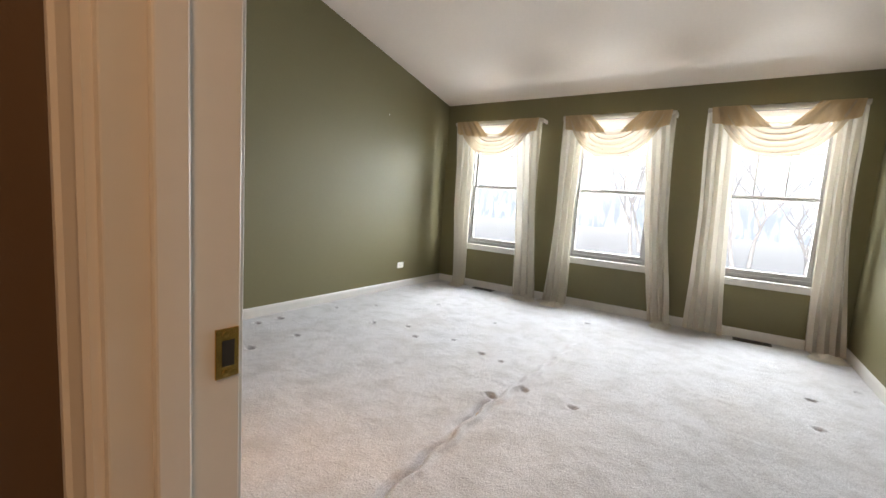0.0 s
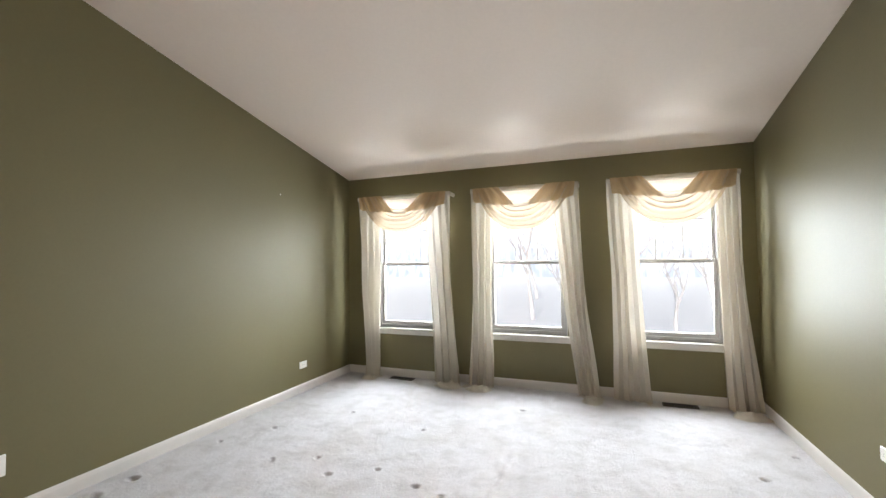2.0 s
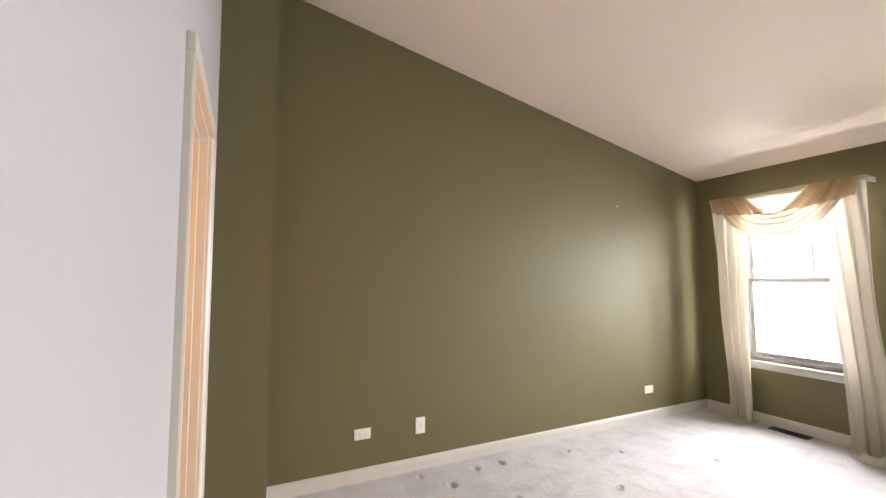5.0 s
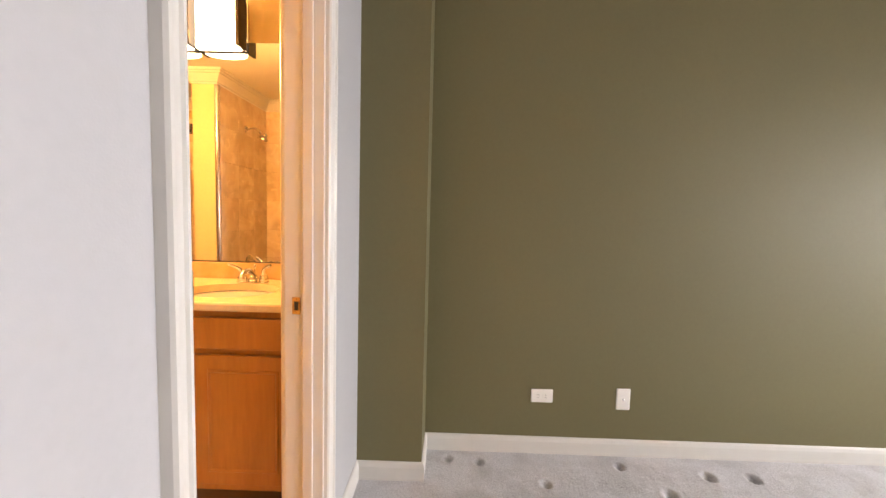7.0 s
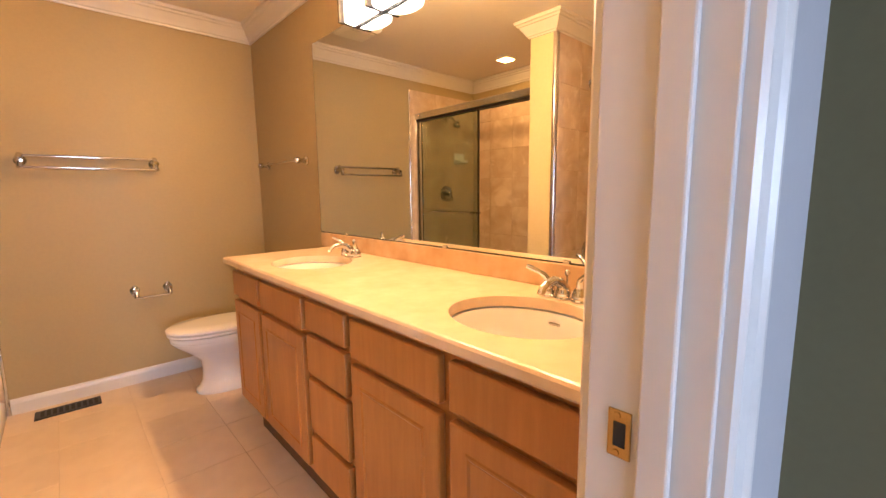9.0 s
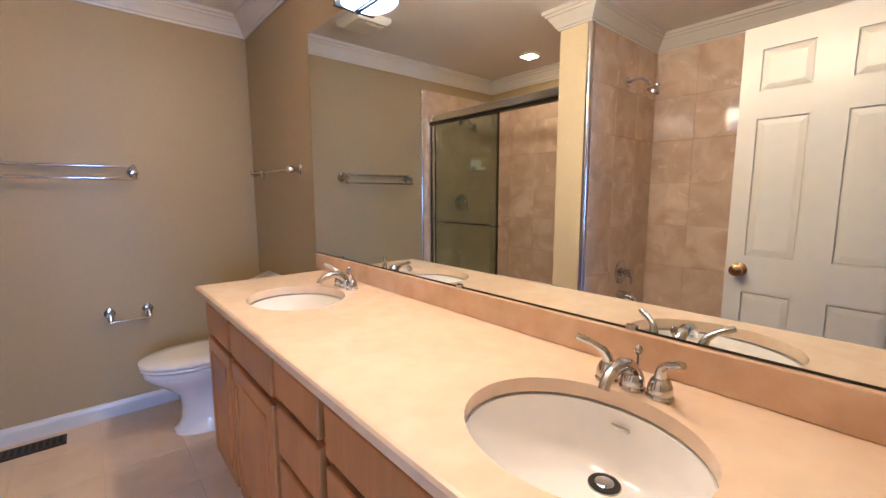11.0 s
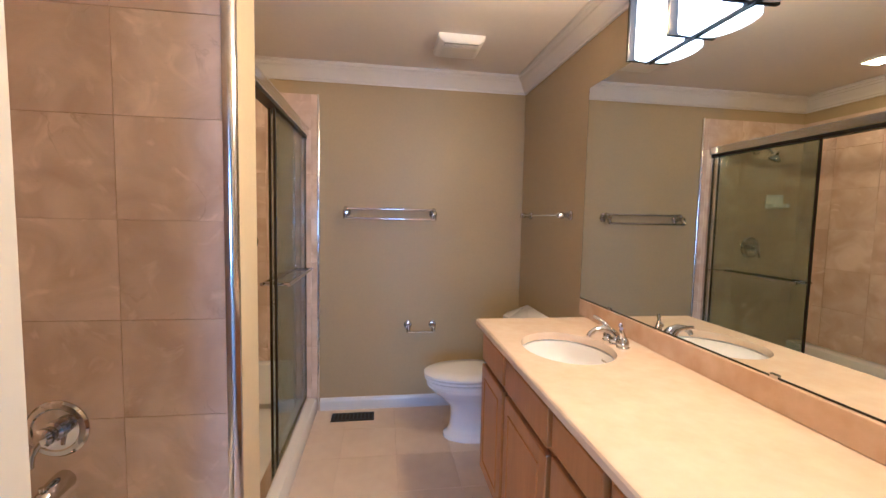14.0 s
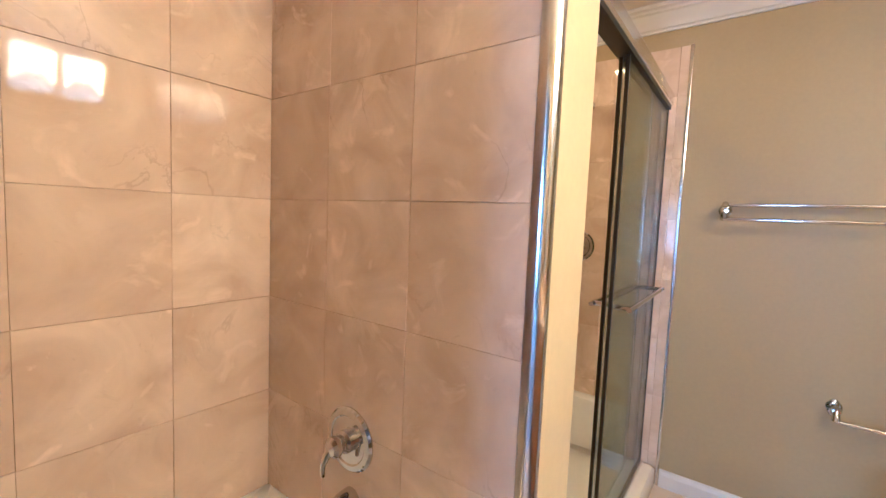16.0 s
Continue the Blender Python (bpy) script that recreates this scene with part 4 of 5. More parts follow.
top = thing("countertop", "polished cream marble countertop with two oval cutouts", "countertop")
part("slab", countertop(), MARBLE, top, smooth=30)
part("backsplash", box(BW + 0.001, -2.362, COUNTER + 0.0005, BW + 0.021, VN, 0.998, 0.003), MARBLE_GRAZED, top, "mottled marble backsplash, grazing-light shade in its tan")
for sx, sy in SINKS:
    s = thing("sink", "white porcelain undermount oval sink basin", "sink", group="vanity sinks")
    prof = ((1.06, 0.0), (1.06, -0.004), (0.99, -0.006), (0.96, -0.03), (0.90, -0.07), (0.76, -0.115), (0.5, -0.14), (0.2, -0.148), (0.12, -0.149))
    part("basin", loft([ellipse(sx - 0.118 * (1 - k) * (k < 0.95), sy, SAX * k, SAY * k, COUNTER - 0.031 + 0.82 * dz) for k, dz in prof], open_first=True), PORCELAIN, s, smooth=60)
    part("drain", lathe([(0.030, 0), (0.029, 0.003), (0.022, 0.004), (0.021, 0.0005), (0.018, 0.0005), (0.017, 0.006), (0.012, 0.008), (0.0001, 0.009)], 28, pose(sx - 0.103, sy, COUNTER - 0.1532)), CHROME, s, "chrome pop-up drain", smooth=30)
    # raised near-black ring puts the opening's shade round the stopper
    part("drain_shade", lathe([(0.0285, 0.0035), (0.027, 0.0055), (0.020, 0.0055), (0.0185, 0.003)], 28, pose(sx - 0.103, sy, COUNTER - 0.1532)), DARK, s, "dark ring for the shade in the drain gap", smooth=30)
    part("overflow", box(sx - SAX * 0.93, sy - 0.018, COUNTER - 0.066, sx - SAX * 0.90, sy + 0.018, COUNTER - 0.058, 0.003), CHROME, s)


def faucet(y):
    """A widespread faucet: arched spout with lift rod and two lever handles."""
    f = thing("faucet", "chrome widespread faucet with two lever handles", "faucet", (-2.245, y, COUNTER), group="vanity faucets")
    bell = [(0.024, 0), (0.0245, 0.004), (0.021, 0.008), (0.0225, 0.013), (0.0215, 0.022), (0.017, 0.034), (0.012, 0.041), (0.0001, 0.043)]
    sp = part("spout", tube([(0, 0, 0.015), (0.004, 0, 0.036), (0.022, 0, 0.052), (0.052, 0, 0.061), (0.086, 0, 0.057), (0.108, 0, 0.042), (0.113, 0, 0.032)], [0.016, 0.0155, 0.0145, 0.013, 0.0115, 0.0105, 0.0105], 18), CHROME, f, smooth=60)
    part("spout_base", lathe(bell, 28), CHROME, sp, smooth=35)
    part("lift_rod", lathe([(0.003, 0.03), (0.003, 0.062), (0.007, 0.066), (0.0085, 0.073), (0.005, 0.081), (0.0001, 0.083)], 16, pose(-0.018, 0, 0)), CHROME, f, smooth=50)
    for d in (-1, 1):
        h = part("handle_base", lathe(bell, 28, pose(0, d * 0.051, 0)), CHROME, f, smooth=35)
        part("lever", tube([(0, d * 0.051, 0.034), (0.004, d * 0.052, 0.050), (0.012, d * 0.057, 0.064), (0.022, d * 0.070, 0.075), (0.034, d * 0.090, 0.084), (0.040, d * 0.100, 0.088)],
                             [0.0125, 0.0105, 0.0085, 0.0065, 0.0080, 0.0065], 16), CHROME, h, smooth=60)


faucet(-1.865)
faucet(-0.695)

mir = thing("mirror", "large frameless wall mirror over the backsplash", "mirror")
part("glass", box(BW + 0.002, -2.38, 1.002, BW + 0.008, VN, 2.056), MIRROR, mir)
part("edge", box(BW + 0.0015, -2.383, 1.0, BW + 0.0075, -2.3802, 2.056), DARK_METAL, mir)
part("bottom_edge", box(BW + 0.0015, -2.38, 0.9985, BW + 0.0092, VN, 1.0035), DARK_METAL, mir, "blackened lower mirror edge")
for cy in (-2.1, -1.3, -0.75):
    part("clip", box(BW + 0.006, cy - 0.012, 0.9982, BW + 0.014, cy + 0.012, 1.010, 0.002), CHROME, mir, "small metal mirror clip")

# ---- vanity light bar ----
bar = thing("vanity_light", "five-shade bathroom light bar with dark metal straps", "wall light")
part("back_plate", box(BW + 0.001, -1.935, 2.065, BW + 0.018, -0.755, 2.235, 0.004), CHROME, bar)
SHADE_Y = [-1.805, -1.575, -1.345, -1.115, -0.885]
for i, sy in enumerate(SHADE_Y):
    lit = i != 2
    rings = []
    for z in (2.012, 2.252):
        outer = [(BW + 0.019 + 0.088 * math.sin(math.pi * k / 16) ** 0.6, sy - 0.100 * math.cos(math.pi * k / 16), z) for k in range(17)]
        rings.append(outer)
    bm = loft(rings, cap=False)
    bm2 = bmesh.ops.solidify(bm, geom=bm.faces[:], thickness=0.004)
    sh = part("shade", bm, SHADE_LIT if lit else SHADE_DIM, bar, "glowing frosted glass shade" if lit else "unlit frosted glass shade", smooth=50)
    part("bulb", lathe([(0.0001, -0.075), (0.018, -0.068), (0.028, -0.045), (0.027, -0.025), (0.014, 0.0), (0.013, 0.02), (0.0001, 0.02)], 20, pose(BW + 0.062, sy, 2.16)), BULB if lit else PORCELAIN, sh, smooth=60)
for sy in (-1.92, -1.69, -1.46, -1.23, -1.0, -0.77):
    part("strap", box(BW + 0.017, sy - 0.0075, 2.014, BW + 0.096, sy + 0.0075, 2.25, 0.002), DARK_METAL, bar)
part("bottom_rail", box(BW + 0.014, -1.92, 2.008, BW + 0.021, -0.77, 2.016), DARK_METAL, bar)

# ---- toilet ----
TY = -2.93
toilet = thing("toilet", "white porcelain two-piece toilet with closed lid", "toilet")


def egg(x_back, x_front, half, z, n=40, power=1.0):
    """An egg-shaped ring, blunt at the back (west) and round at the front (east)."""
    mid = x_back + (x_front - x_back) * 0.42
    out = []
    for k in range(n):
        a = 2 * math.pi * k / n
        c, s = math.cos(a), math.sin(a)
        out.append((mid + (x_front - mid) * c if c > 0 else mid + (mid - x_back) * (-(abs(c) ** 0.75)), TY + half * (abs(s) ** 0.9) * (1 if s >= 0 else -1), z))
    return out


part("bowl", loft([egg(-2.14, -1.735, 0.125, 0.0), egg(-2.14, -1.735, 0.125, 0.02), egg(-2.13, -1.76, 0.108, 0.04), egg(-2.13, -1.775, 0.096, 0.075), egg(-2.13, -1.78, 0.094, 0.15), egg(-2.13, -1.77, 0.100, 0.21), egg(-2.15, -1.70, 0.14, 0.275),
                   egg(-2.15, -1.64, 0.175, 0.325), egg(-2.15, -1.625, 0.182, 0.345), egg(-2.15, -1.63, 0.180, 0.352), egg(-2.15, -1.620, 0.184, 0.36), egg(-2.15, -1.620, 0.184, 0.378), egg(-2.14, -1.64, 0.17, 0.384)]), PORCELAIN, toilet, smooth=50)
part("seat", loft([egg(-2.12, -1.615, 0.184, 0.386), egg(-2.12, -1.607, 0.190, 0.391), egg(-2.12, -1.607, 0.190, 0.401), egg(-2.12, -1.615, 0.184, 0.405)]), PORCELAIN, toilet, smooth=40)
part("lid", loft([egg(-2.115, -1.612, 0.187, 0.4085), egg(-2.115, -1.603, 0.193, 0.414), egg(-2.115, -1.605, 0.192, 0.425), egg(-2.11, -1.625, 0.178, 0.434), egg(-2.08, -1.72, 0.11, 0.439)]), PORCELAIN, toilet, smooth=50)
part("pedestal_back", box(-2.26, TY - 0.11, 0.0, -2.10, TY + 0.11, 0.38, 0.03), PORCELAIN, toilet, smooth=50)
part("tank", loft([rounded(BW + 0.02, TY - 0.19, -2.185, TY + 0.19, 0.035, 0.375), rounded(BW + 0.02, TY - 0.195, -2.18, TY + 0.195, 0.035, 0.40), rounded(BW + 0.015, TY - 0.215, -2.165, TY + 0.215, 0.035, 0.715)]), PORCELAIN, toilet, smooth=50)


def tank_lid_ring(grow, z):
    pts = []
    n = 24
    w, back, front = 0.232 + grow, BW + 0.008, -2.155 + grow
    for k in range(n + 1):
        s = -1 + 2 * k / n
        pts.append((front - 0.03 * s * s + 0.012 * math.cos(3 * math.pi * s), TY + w * s, z))
    rise = 0.048 if z > 0.74 else 0.0
    return pts + [(back, TY + w, z + rise), (back, TY - w, z + rise)]


part("tank_lid", loft([tank_lid_ring(-0.006, 0.717), tank_lid_ring(0.0, 0.724), tank_lid_ring(0.0, 0.742), tank_lid_ring(-0.012, 0.752)]), PORCELAIN, toilet, smooth=40)
part("flush_lever", tube([(-2.172, TY + 0.16, 0.66), (-2.155, TY + 0.16, 0.66), (-2.15, TY + 0.14, 0.657), (-2.15, TY + 0.09, 0.65)], [0.010, 0.009, 0.007, 0.008], 12), CHROME, toilet, "chrome flush lever", smooth=50)

# ---- rails and holders ----


def post_mount(name, place, out, parent, reach):
    """A stepped chrome post from a wall; out is the unit direction away from it."""
    turn = pose(*place) @ Vector(out).to_track_quat("Z", "Y").to_matrix().to_4x4()
    return part(name, lathe([(0.028, 0), (0.028, 0.005), (0.024, 0.010), (0.015, 0.014), (0.012, 0.03), (0.012, reach - 0.022), (0.018, reach - 0.016), (0.019, reach), (0.014, reach + 0.012), (0.0001, reach + 0.013)], 24, turn), CHROME, parent, smooth=35)


def oval_flange(x, z, parent):
    part("flange", lathe([(0.024, 0), (0.024, 0.006), (0.021, 0.011), (0.014, 0.014), (0.0001, 0.014)], 28, pose(x, BS, z, -90, 0, 0) @ Matrix.Diagonal((1.0, 1.55, 1.0, 1.0))), CHROME, parent, smooth=40)


tr = thing("towel_rail", "chrome double towel rail on khaki wall", "towel rail")
for x in (-1.085, -1.695):
    p = post_mount("post", (x, BS, 1.422), (0, 1, 0), tr, 0.09)
    oval_flange(x, 1.425, tr)
    part("yoke", tube([(x, BS + 0.045, 1.452), (x, BS + 0.06, 1.445), (x, BS + 0.09, 1.412), (x, BS + 0.105, 1.382)], [0.014, 0.014, 0.014, 0.015], 14), CHROME, p, smooth=50)
part("bar", tube([(-1.085, BS + 0.052, 1.449), (-1.695, BS + 0.052, 1.449)], 0.008, 14), CHROME, tr, smooth=60)
part("bar", tube([(-1.085, BS + 0.104, 1.383), (-1.695, BS + 0.104, 1.383)], 0.008, 14), CHROME, tr, smooth=60)

tp = thing("paper_holder", "empty chrome toilet paper holder", "paper holder")
for x in (-1.525, -1.705):
    p = post_mount("post", (x, BS, 0.615), (0, 1, 0), tp, 0.055)
    oval_flange(x, 0.612, tp)
    part("arm", tube([(x, BS + 0.05, 0.622), (x, BS + 0.066, 0.600), (x, BS + 0.072, 0.578)], [0.014, 0.0135, 0.014], 14), CHROME, p, smooth=50)
part("roller", tube([(-1.525, BS + 0.072, 0.578), (-1.705, BS + 0.072, 0.578)], 0.0075, 14), CHROME, tp, smooth=60)

wr = thing("wall_towel_bar", "slim chrome towel bar above toilet tank", "towel rail")
for y in (-3.165, -2.545):
    post_mount("post", (BW, y, 1.425), (1, 0, 0), wr, 0.062)
part("bar", tube([(BW + 0.064, -3.165, 1.425), (BW + 0.064, -2.545, 1.425)], 0.0045, 12), CHROME, wr, smooth=60)

# ---- bathroom door leaf, open ----
leaf = thing("bathroom_door", "white six-panel door standing open with brass knob", "door")
LW, LT = 0.654, 0.035
leaf_m = pose(-0.900, BN - 0.006, 0.012, 0, 0, -86.0)   # local x runs along the leaf from its hinge


def leaf_panel(x0, x1, z0, z1, side):
    y = 0.0 if side > 0 else -LT
    s = 1 if side > 0 else -1
    return loft([[(xa, y + s * d, za), (xb, y + s * d, za), (xb, y + s * d, zb), (xa, y + s * d, zb)] for d, xa, xb, za, zb in (
        (-0.006, x0, x1, z0, z1), (-0.006, x0 + 0.006, x1 - 0.006, z0 + 0.006, z1 - 0.006), (-0.002, x0 + 0.03, x1 - 0.03, z0 + 0.03, z1 - 0.03))][:3])


def leaf_body():
    bm = bmesh.new()
    xs = [0.0, 0.09, 0.274, 0.395, 0.580, LW]
    zs = [0.0, 0.22, 0.82, 0.995, 1.615, 1.735, 1.915, 2.018]
    panels = {(i, j) for i in (1, 3) for j in (1, 3, 5)}
    for i in range(5):
        for j in range(7):
            if (i, j) in panels:
                box_bm(bm, xs[i], -LT + 0.009, zs[j], xs[i + 1], -0.009, zs[j + 1])
            else:
                box_bm(bm, xs[i], -LT, zs[j], xs[i + 1], 0, zs[j + 1])
    bmesh.ops.remove_doubles(bm, verts=bm.verts, dist=1e-5)
    return bm, xs, zs, panels


bm, lxs, lzs, lpan = leaf_body()
slab = part("slab", bm, TRIM, leaf)
for i, j in sorted(lpan):
    for side in (1, -1):
        part("panel", leaf_panel(lxs[i], lxs[i + 1], lzs[j], lzs[j + 1], side), TRIM, leaf)
for side in (1, -1):
    base = pose(LW - 0.06, 0 if side > 0 else -LT, 0.925, -90 * side, 0, 0)
    part("knob", lathe([(0.032, 0), (0.031, 0.006), (0.014, 0.012), (0.011, 0.028), (0.020, 0.036), (0.028, 0.048), (0.026, 0.060), (0.014, 0.066), (0.0001, 0.067)], 32, base), BRASS, leaf, "tarnished brass knob", smooth=40)
for hz in (0.20, 1.0, 1.80):
    part("hinge", box(-0.006, -0.012, hz, 0.004, 0.004, hz + 0.09, 0.002), BRASS, leaf)
leaf.matrix_world = leaf_m

# ---- ceiling fittings ----
fan = thing("exhaust_fan", "white slotted exhaust fan grille on ceiling", "exhaust fan")
fx0, fx1, fy0, fy1 = -1.895, -1.63, -2.985, -2.715
part("cover", loft([rounded(fx0, fy0, fx1, fy1, 0.012, BCEIL - 0.001), rounded(fx0, fy0, fx1, fy1, 0.012, BCEIL - 0.012), rounded(fx0 + 0.006, fy0 + 0.006, fx1 - 0.006, fy1 - 0.004, 0.012, BCEIL - 0.030), rounded(fx0 + 0.03, fy0 + 0.035, fx1 - 0.03, fy1 - 0.015, 0.012, BCEIL - 0.045)]), PLASTIC, fan, smooth=30)
for k in range(5):
    yk = fy1 - 0.03 - 0.011 * k
    part("slat", box(fx0 + 0.035, yk - 0.0075, BCEIL - 0.0475, fx1 - 0.035, yk - 0.0015, BCEIL - 0.0442), PLASTIC, fan)
    part("slot", box(fx0 + 0.035, yk - 0.0015, BCEIL - 0.0462, fx1 - 0.035, yk + 0.0035, BCEIL - 0.0446), DARK, fan)

can = thing("recessed_light", "recessed ceiling light with white trim ring", "ceiling light", (-0.39, -2.575, BCEIL))
part("trim_ring", lathe([(0.062, -0.001), (0.085, -0.001), (0.086, -0.006), (0.066, -0.009), (0.060, -0.004)], 36), PLASTIC, can, smooth=30)
part("lens", lathe([(0.0001, -0.003), (0.061, -0.0035), (0.061, -0.0015), (0.0001, -0.001)], 36), CAN_GLOW, can, "glowing warm lens", smooth=30)

# ---- floor registers, plates, wall grille ----


def register(name, label, x0, y0, x1, y1, mat, slots, along_x=True):
    r = thing(name, label, "floor vent", group="")
    part("frame", box(x0, y0, -0.002, x1, y1, 0.007, 0.002), mat, r)
    for k in range(slots):
        if along_x:
            xa = x0 + 0.015 + (x1 - x0 - 0.03) * k / slots
            part("slot", box(xa, y0 + 0.018, 0.0068, xa + (x1 - x0 - 0.03) / slots * 0.62, y1 - 0.018, 0.0078), DARK, r)


register("floor_vent", "dark bronze floor register in bathroom tile", -1.290, -3.292, -1.000, -3.178, DARK_METAL, 10)
register("floor_vent", "dark floor register in carpet by the window wall", -1.83, 4.345, -1.53, 4.445, DARK_METAL, 12)
register("floor_vent", "dark floor register in carpet by the window wall", 1.07, 4.345, 1.37, 4.445, DARK_METAL, 12)


def wall_plate(name, label, place, turn, wide, tall, sockets):
    """An ivory cover plate; its local y axis points out of the wall."""
    p = thing(name, label, "outlet" if sockets else "wall plate", group="wall plates")
    part("plate", loft([rounded(-wide / 2, -tall / 2, wide / 2, tall / 2, 0.004, 0.0), rounded(-wide / 2, -tall / 2, wide / 2, tall / 2, 0.004, 0.003), rounded(-wide / 2 + 0.004, -tall / 2 + 0.004, wide / 2 - 0.004, tall / 2 - 0.004, 0.004, 0.006)]), PLASTIC, p, smooth=20)
    for k in range(sockets):
        ox = (-0.02 + 0.04 * k) if wide > tall else 0.0
        s = part("socket", lathe([(0.0165, 0.004), (0.0165, 0.0075), (0.0155, 0.008), (0.0001, 0.008)], 24, pose(ox, 0, 0)), PLASTIC, p, smooth=20)
        for q in (-0.006, 0.006):
            part("slot", box(ox - 0.004, q - 0.001, 0.0078, ox + 0.004, q + 0.001, 0.0084), DARK, s)
    if not sockets:
        part("jack", lathe([(0.006, 0.005), (0.006, 0.011), (0.004, 0.012), (0.0001, 0.012)], 16), CHROME, p, smooth=20)
    p.matrix_world = turn
    return p


def on_west(y, z):
    return pose(WEST, y, z) @ pose(0, 0, 0, 90, 0, 90)


def on_east(y, z):
    return pose(EAST, y, z) @ pose(0, 0, 0, 90, 0, -90)


wall_plate("outlet", "ivory double outlet on olive wall, sideways", None, on_west(0.743, 0.315), 0.115, 0.072, 2)
wall_plate("cable_plate", "ivory cable jack plate on olive wall", None, on_west(1.173, 0.31), 0.072, 0.115, 0)
wall_plate("outlet", "ivory double outlet on olive wall near window", None, on_west(3.60, 0.29), 0.115, 0.072, 2)
wall_plate("outlet", "ivory double outlet on olive wall, sideways", None, on_east(2.717, 0.362), 0.115, 0.072, 2)
wall_plate("cable_plate", "ivory cable jack plate on olive wall", None, on_east(2.425, 0.365), 0.072, 0.115, 0)

gr = thing("return_grille", "white return air grille high on white wall", "wall vent")
part("frame", box(-0.93, SOUTH, 2.225, -0.52, SOUTH + 0.010, 2.44, 0.003), TRIM, gr)
for k in range(9):
    part("slat", box(-0.90, SOUTH + 0.009, 2.243 + 0.021 * k, -0.55, SOUTH + 0.014, 2.253 + 0.021 * k, 0.001), TRIM, gr)
    part("gap", box(-0.90, SOUTH + 0.0095, 2.254 + 0.021 * k, -0.55, SOUTH + 0.0108, 2.2625 + 0.021 * k), DARK, gr)

hook = thing("wall_hook", "small white hook high on olive wall corner", "hook")
part("shank", tube([(JOG_X, -0.135, 3.20), (JOG_X + 0.03, -0.135, 3.205), (JOG_X + 0.05, -0.135, 3.19), (JOG_X + 0.055, -0.135, 3.17)], 0.005, 10), PLASTIC, hook, smooth=50)
nail = thing("nail", "bright small nail standing in olive wall", "nail")
part("shank", tube([(WEST, 3.238, 2.074), (WEST + 0.02, 3.238, 2.078)], 0.0022, 8), CHROME, nail)
part("head", lathe([(0.006, 0), (0.006, 0.002), (0.0001, 0.0025)], 12, pose(WEST + 0.02, 3.238, 2.078, 0, 90, 0)), PLASTIC, nail)

# ---- windows and curtains in place ----
for wi, (wx0, wx1) in enumerate(WINDOWS):
    window("window_%d" % (wi + 1), wx0, wx1)
curtain_set(-2.225, -1.022, -1.88, -1.345, (-2.13, -1.93, 0.07), (-1.22, -0.90, 0.10), 0.4, 0.43)
curtain_set(-0.778, 0.361, -0.50, 0.08, (-0.85, -0.565, 0.12), (0.36, 0.545, 0.13), 1.7, 0.46)
curtain_set(0.621, 1.738, 0.90, 1.52, (0.66, 1.00, 0.05), (1.59, 1.86, 0.15), 3.1, 0.46)

# ---- outside: snowy ground, bare trees, pale distance ----
structure("ground", box(-300, NORTH + 1.0, -3.4, 300, 400, -3.2), SNOW, "snow covered ground outside", "ground")
bd = structure("backdrop", box(-160, 120, -10, 160, 120.5, 60), HAZE, "glowing backdrop of pale winter distance and sky", "backdrop")


def bare_tree(place, height, seed):
    rnd = random.Random(seed)
    t = thing("tree", "leafless winter tree in snow, haze put into its pale bark", "tree", place, group="bare trees outside")
    segs = []

    def grow(p, d, length, r, depth):
        pts, rs = [Vector(p)], [r]
        for k in range(4):
            d = (d + Vector((rnd.uniform(-0.16, 0.16), rnd.uniform(-0.16, 0.16), 0.07))).normalized()
            pts.append(pts[-1] + d * length / 4)
            rs.append(r * (1 - 0.16 * (k + 1)))
        segs.append((pts, rs, depth))
        if depth < 4:
            for k in range(3 if depth < 3 else 2):
                q = pts[rnd.randint(2, 4)]
                nd = (d + Vector((rnd.uniform(-0.9, 0.9), rnd.uniform(-0.9, 0.9), rnd.uniform(0.0, 0.5)))).normalized()
                grow(q, nd, length * rnd.uniform(0.55, 0.75), r * 0.5, depth + 1)

    grow((0, 0, 0), Vector((0, 0, 1)), height * 0.42, height * 0.018, 0)
    bm = bmesh.new()
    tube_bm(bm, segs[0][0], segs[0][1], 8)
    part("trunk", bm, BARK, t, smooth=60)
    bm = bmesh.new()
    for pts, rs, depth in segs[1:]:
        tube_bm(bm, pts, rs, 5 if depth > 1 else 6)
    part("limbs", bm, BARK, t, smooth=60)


for k, (tx, ty, th) in enumerate(((-9, 26, 9), (-4.6, 33, 11), (-1.6, 27, 8), (1.8, 36, 11), (4.6, 28, 8), (8, 34, 10), (-13, 40, 12), (13, 41, 12), (3.2, 47, 12), (-7, 52, 13), (-0.5, 58, 12), (17, 55, 13))):
    bare_tree((tx, ty, -3.2), th, 40 + k)

# ---- tiles, last ----
TILE_MESH = {}


def tile_mesh(w, h, d=0.010, r=0.0009):
    key = (round(w, 3), round(h, 3))
    if key not in TILE_MESH:
        bm = bmesh.new()
        ring = lambda i, z: [(-w / 2 + i, -h / 2 + i, z), (w / 2 - i, -h / 2 + i, z), (w / 2 - i, h / 2 - i, z), (-w / 2 + i, h / 2 - i, z)]
        rs = [[bm.verts.new(p) for p in ring(i, z)] for i, z in ((0, 0), (0, d - r), (r, d))]
        for a, b in zip(rs, rs[1:]):
            for k in range(4):
                bm.faces.new((a[k], a[(k + 1) % 4], b[(k + 1) % 4], b[k]))
        bm.faces.new(rs[-1])
        TILE_MESH[key] = mesh_of("tile", bm, TILE)
    return TILE_MESH[key]


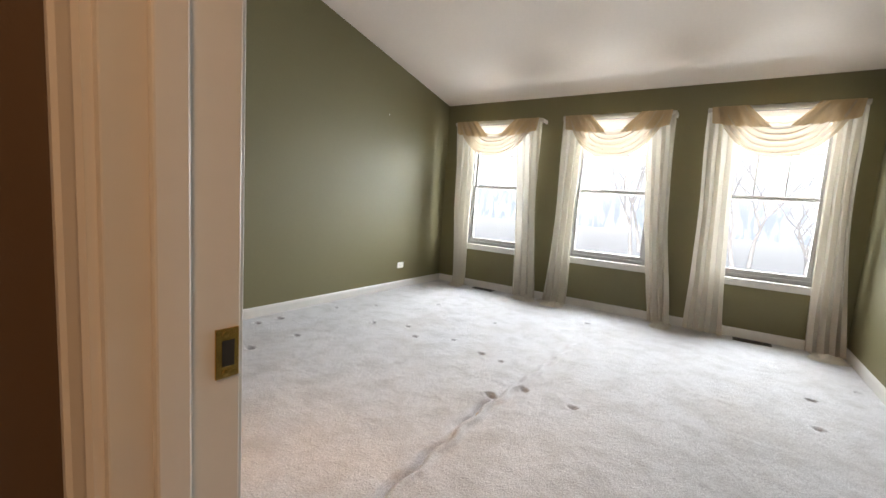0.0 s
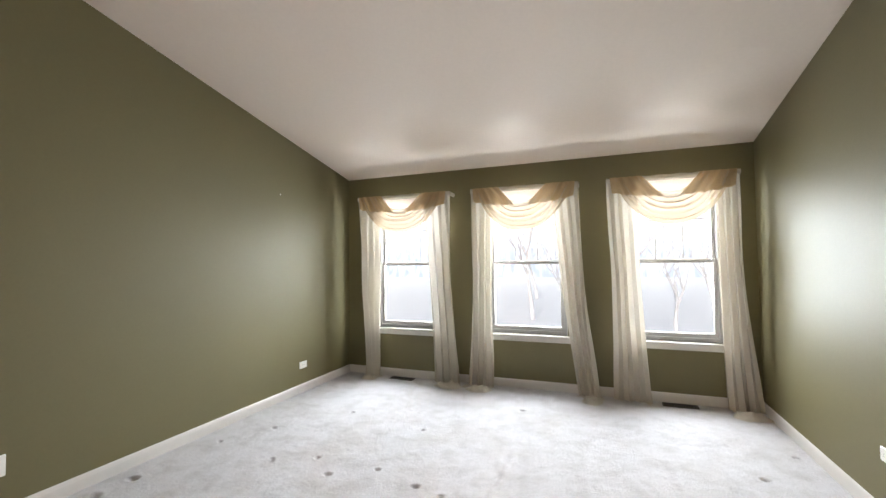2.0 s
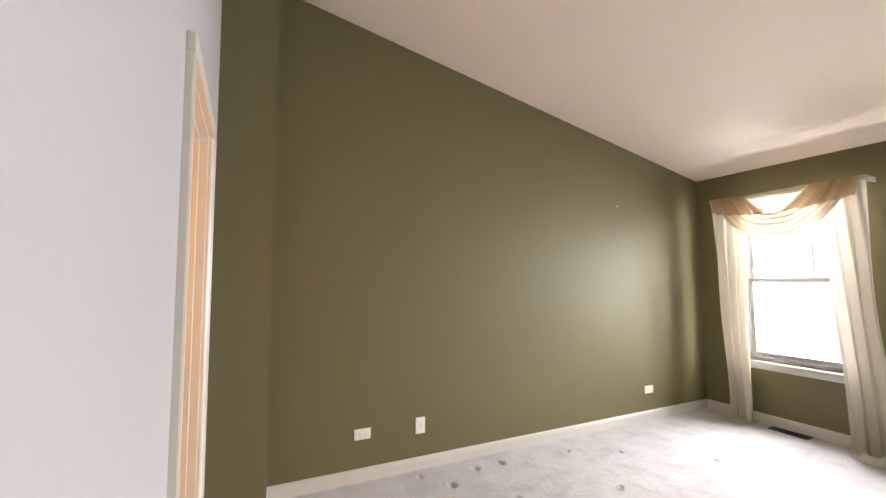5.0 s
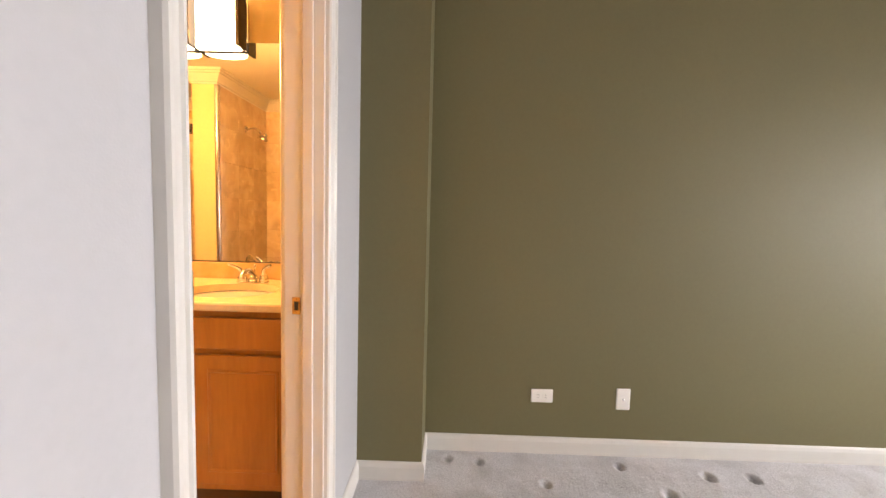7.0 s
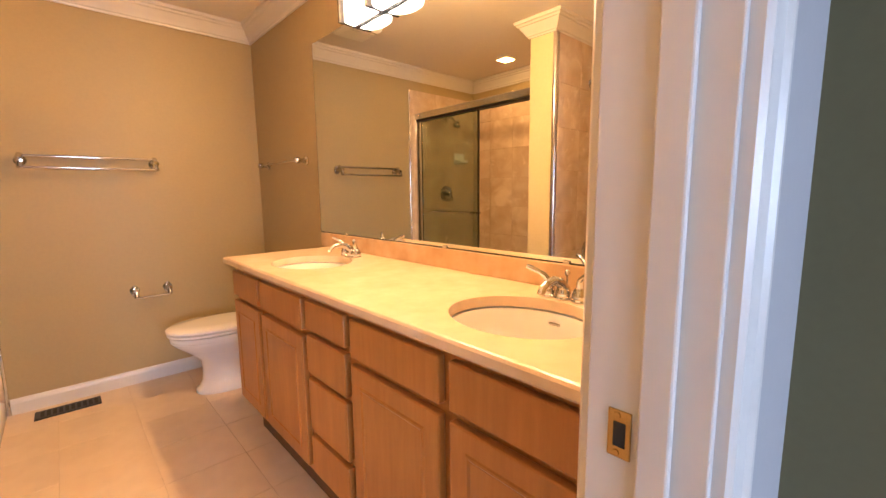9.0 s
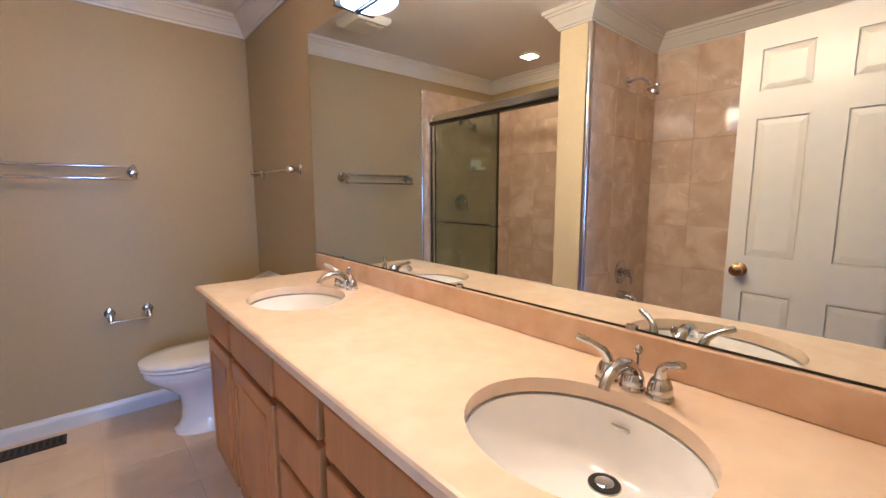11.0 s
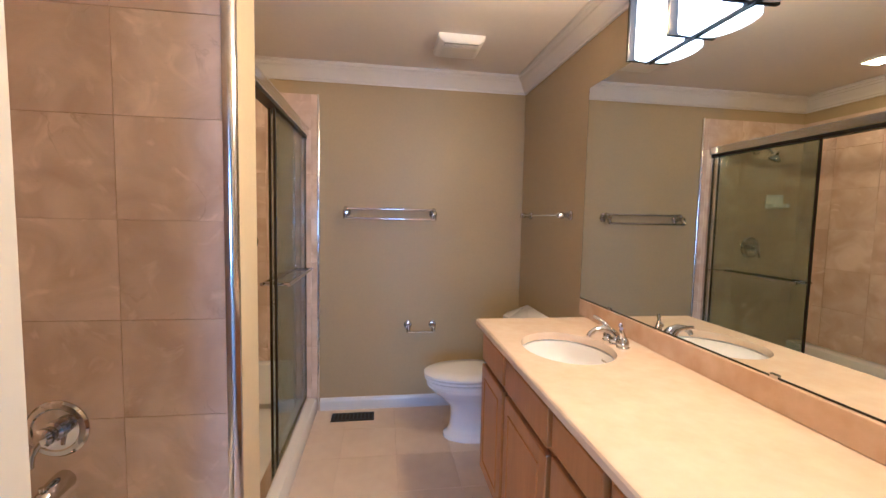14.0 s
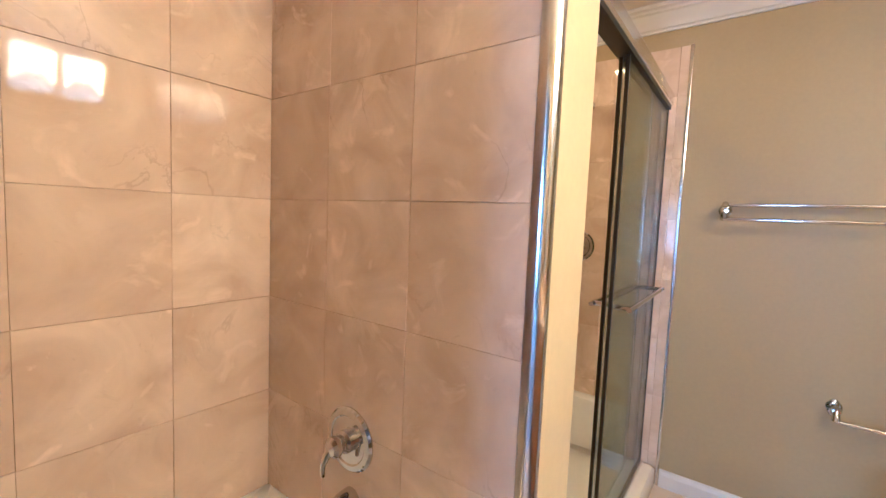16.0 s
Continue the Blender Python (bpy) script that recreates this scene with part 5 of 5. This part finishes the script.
def tile_field(parent, m, us, vs, mat=None, gap=0.0012):
    """Tiles on the plane m (local x across, local y up, z out) between the joints us and vs."""
    for ua, ub in zip(us, us[1:]):
        for va, vb in zip(vs, vs[1:]):
            me = tile_mesh(ub - ua - gap, vb - va - gap)
            if mat:
                key = ("m", mat.name, me.name)
                if key not in TILE_MESH:
                    TILE_MESH[key] = me.copy()
                    TILE_MESH[key].materials[0] = mat
                me = TILE_MESH[key]
            ob = new("tile", me)
            ob.parent = parent
            jit = pose(0, 0, random.uniform(-0.0004, 0.0004), random.uniform(-0.10, 0.10), random.uniform(-0.10, 0.10), 0)
            ob.matrix_world = m @ pose((ua + ub) / 2, (va + vb) / 2, 0) @ jit


def joints(first, pitch, lo, hi):
    k = math.ceil((lo - first) / pitch + 0.15)
    out = [lo]
    while first + k * pitch < hi - 0.03:
        out.append(first + k * pitch)
        k += 1
    return out + [hi]


ROWS = joints(0.7685, 0.3015, 0.451, CZ - 0.001)
ROWS_S = joints(0.7685, 0.3015, 0.10, 2.211)
facing_north = lambda y: pose(0, y, 0) @ pose(0, 0, 0, 90, 0, 180)        # local x = -world x
facing_west = lambda x: pose(x, 0, 0) @ pose(0, 0, 0, 90, 0, -90)         # local x = -world y
facing_south = lambda y: pose(0, y, 0) @ pose(0, 0, 0, 90, 0, 0)


def bed(name, label, bm):
    return structure(name, bm, GROUT, label, "tiled wall")


w = bed("wall_tile_tub_end", "beige stone tiled wall at tub valve", box(-0.860, COL_N, 0.40, BE - 0.001, COL_N + 0.002, CZ))
tile_field(w, facing_north(COL_N + 0.002), joints(0.5635, 0.2955, -BE + 0.002, 0.860), ROWS)
w = bed("wall_tile_tub_back", "beige stone tiled wall behind the tub", box(BE - 0.002, COL_N + 0.013, 0.40, BE - 0.0005, BN - 0.005, CZ))
tile_field(w, facing_west(BE - 0.002), joints(1.457, 0.296, -BN + 0.006, -COL_N - 0.013), ROWS)
w = bed("wall_tile_tub_head", "beige stone tiled wall at tub head", box(TUB_X, BN - 0.0065, 0.40, BE - 0.013, BN - 0.0045, CZ))
tile_field(w, facing_south(BN - 0.0065), joints(-0.5525, 0.2955, TUB_X, BE - 0.013), ROWS)
w = bed("wall_tile_shower_end", "beige stone tiled shower wall", box(-0.889, BS, 0.002, BE - 0.001, BS + 0.002, 2.211))
tile_field(w, facing_north(BS + 0.002), joints(0.5525, 0.2955, -BE + 0.002, 0.889), ROWS_S)
w = bed("wall_tile_shower_back", "beige stone tiled shower wall", box(BE - 0.002, BS + 0.013, 0.10, BE - 0.0005, COL_S - 0.003, 2.211))
tile_field(w, facing_west(BE - 0.002), joints(2.2, 0.3005, -COL_S + 0.003, -BS - 0.013), ROWS_S)
w = bed("wall_tile_shower_side", "beige stone tiled shower wall", box(-0.86, COL_S - 0.002, 0.10, BE - 0.013, COL_S, 2.211))
tile_field(w, facing_south(COL_S - 0.002), joints(-0.5525, 0.2955, -0.86, BE - 0.013), ROWS_S)
fl = bpy.data.objects["floor_bathroom"]
tile_field(fl, pose(0, 0, -0.0105), joints(-1.43, 0.33, BW + 0.001, BE - 0.001), joints(-2.74, 0.33, BS + 0.001, SOUTH - 0.062), FLOOR_TILE)

# ---- hall ceiling light, unseen behind the walker, added for the warm jamb ----
hl = thing("hall_light", "flush round hall ceiling light, unseen, inferred from the warm jamb", "ceiling light", (ENT_R + 0.2, SOUTH - 0.9, 2.44))
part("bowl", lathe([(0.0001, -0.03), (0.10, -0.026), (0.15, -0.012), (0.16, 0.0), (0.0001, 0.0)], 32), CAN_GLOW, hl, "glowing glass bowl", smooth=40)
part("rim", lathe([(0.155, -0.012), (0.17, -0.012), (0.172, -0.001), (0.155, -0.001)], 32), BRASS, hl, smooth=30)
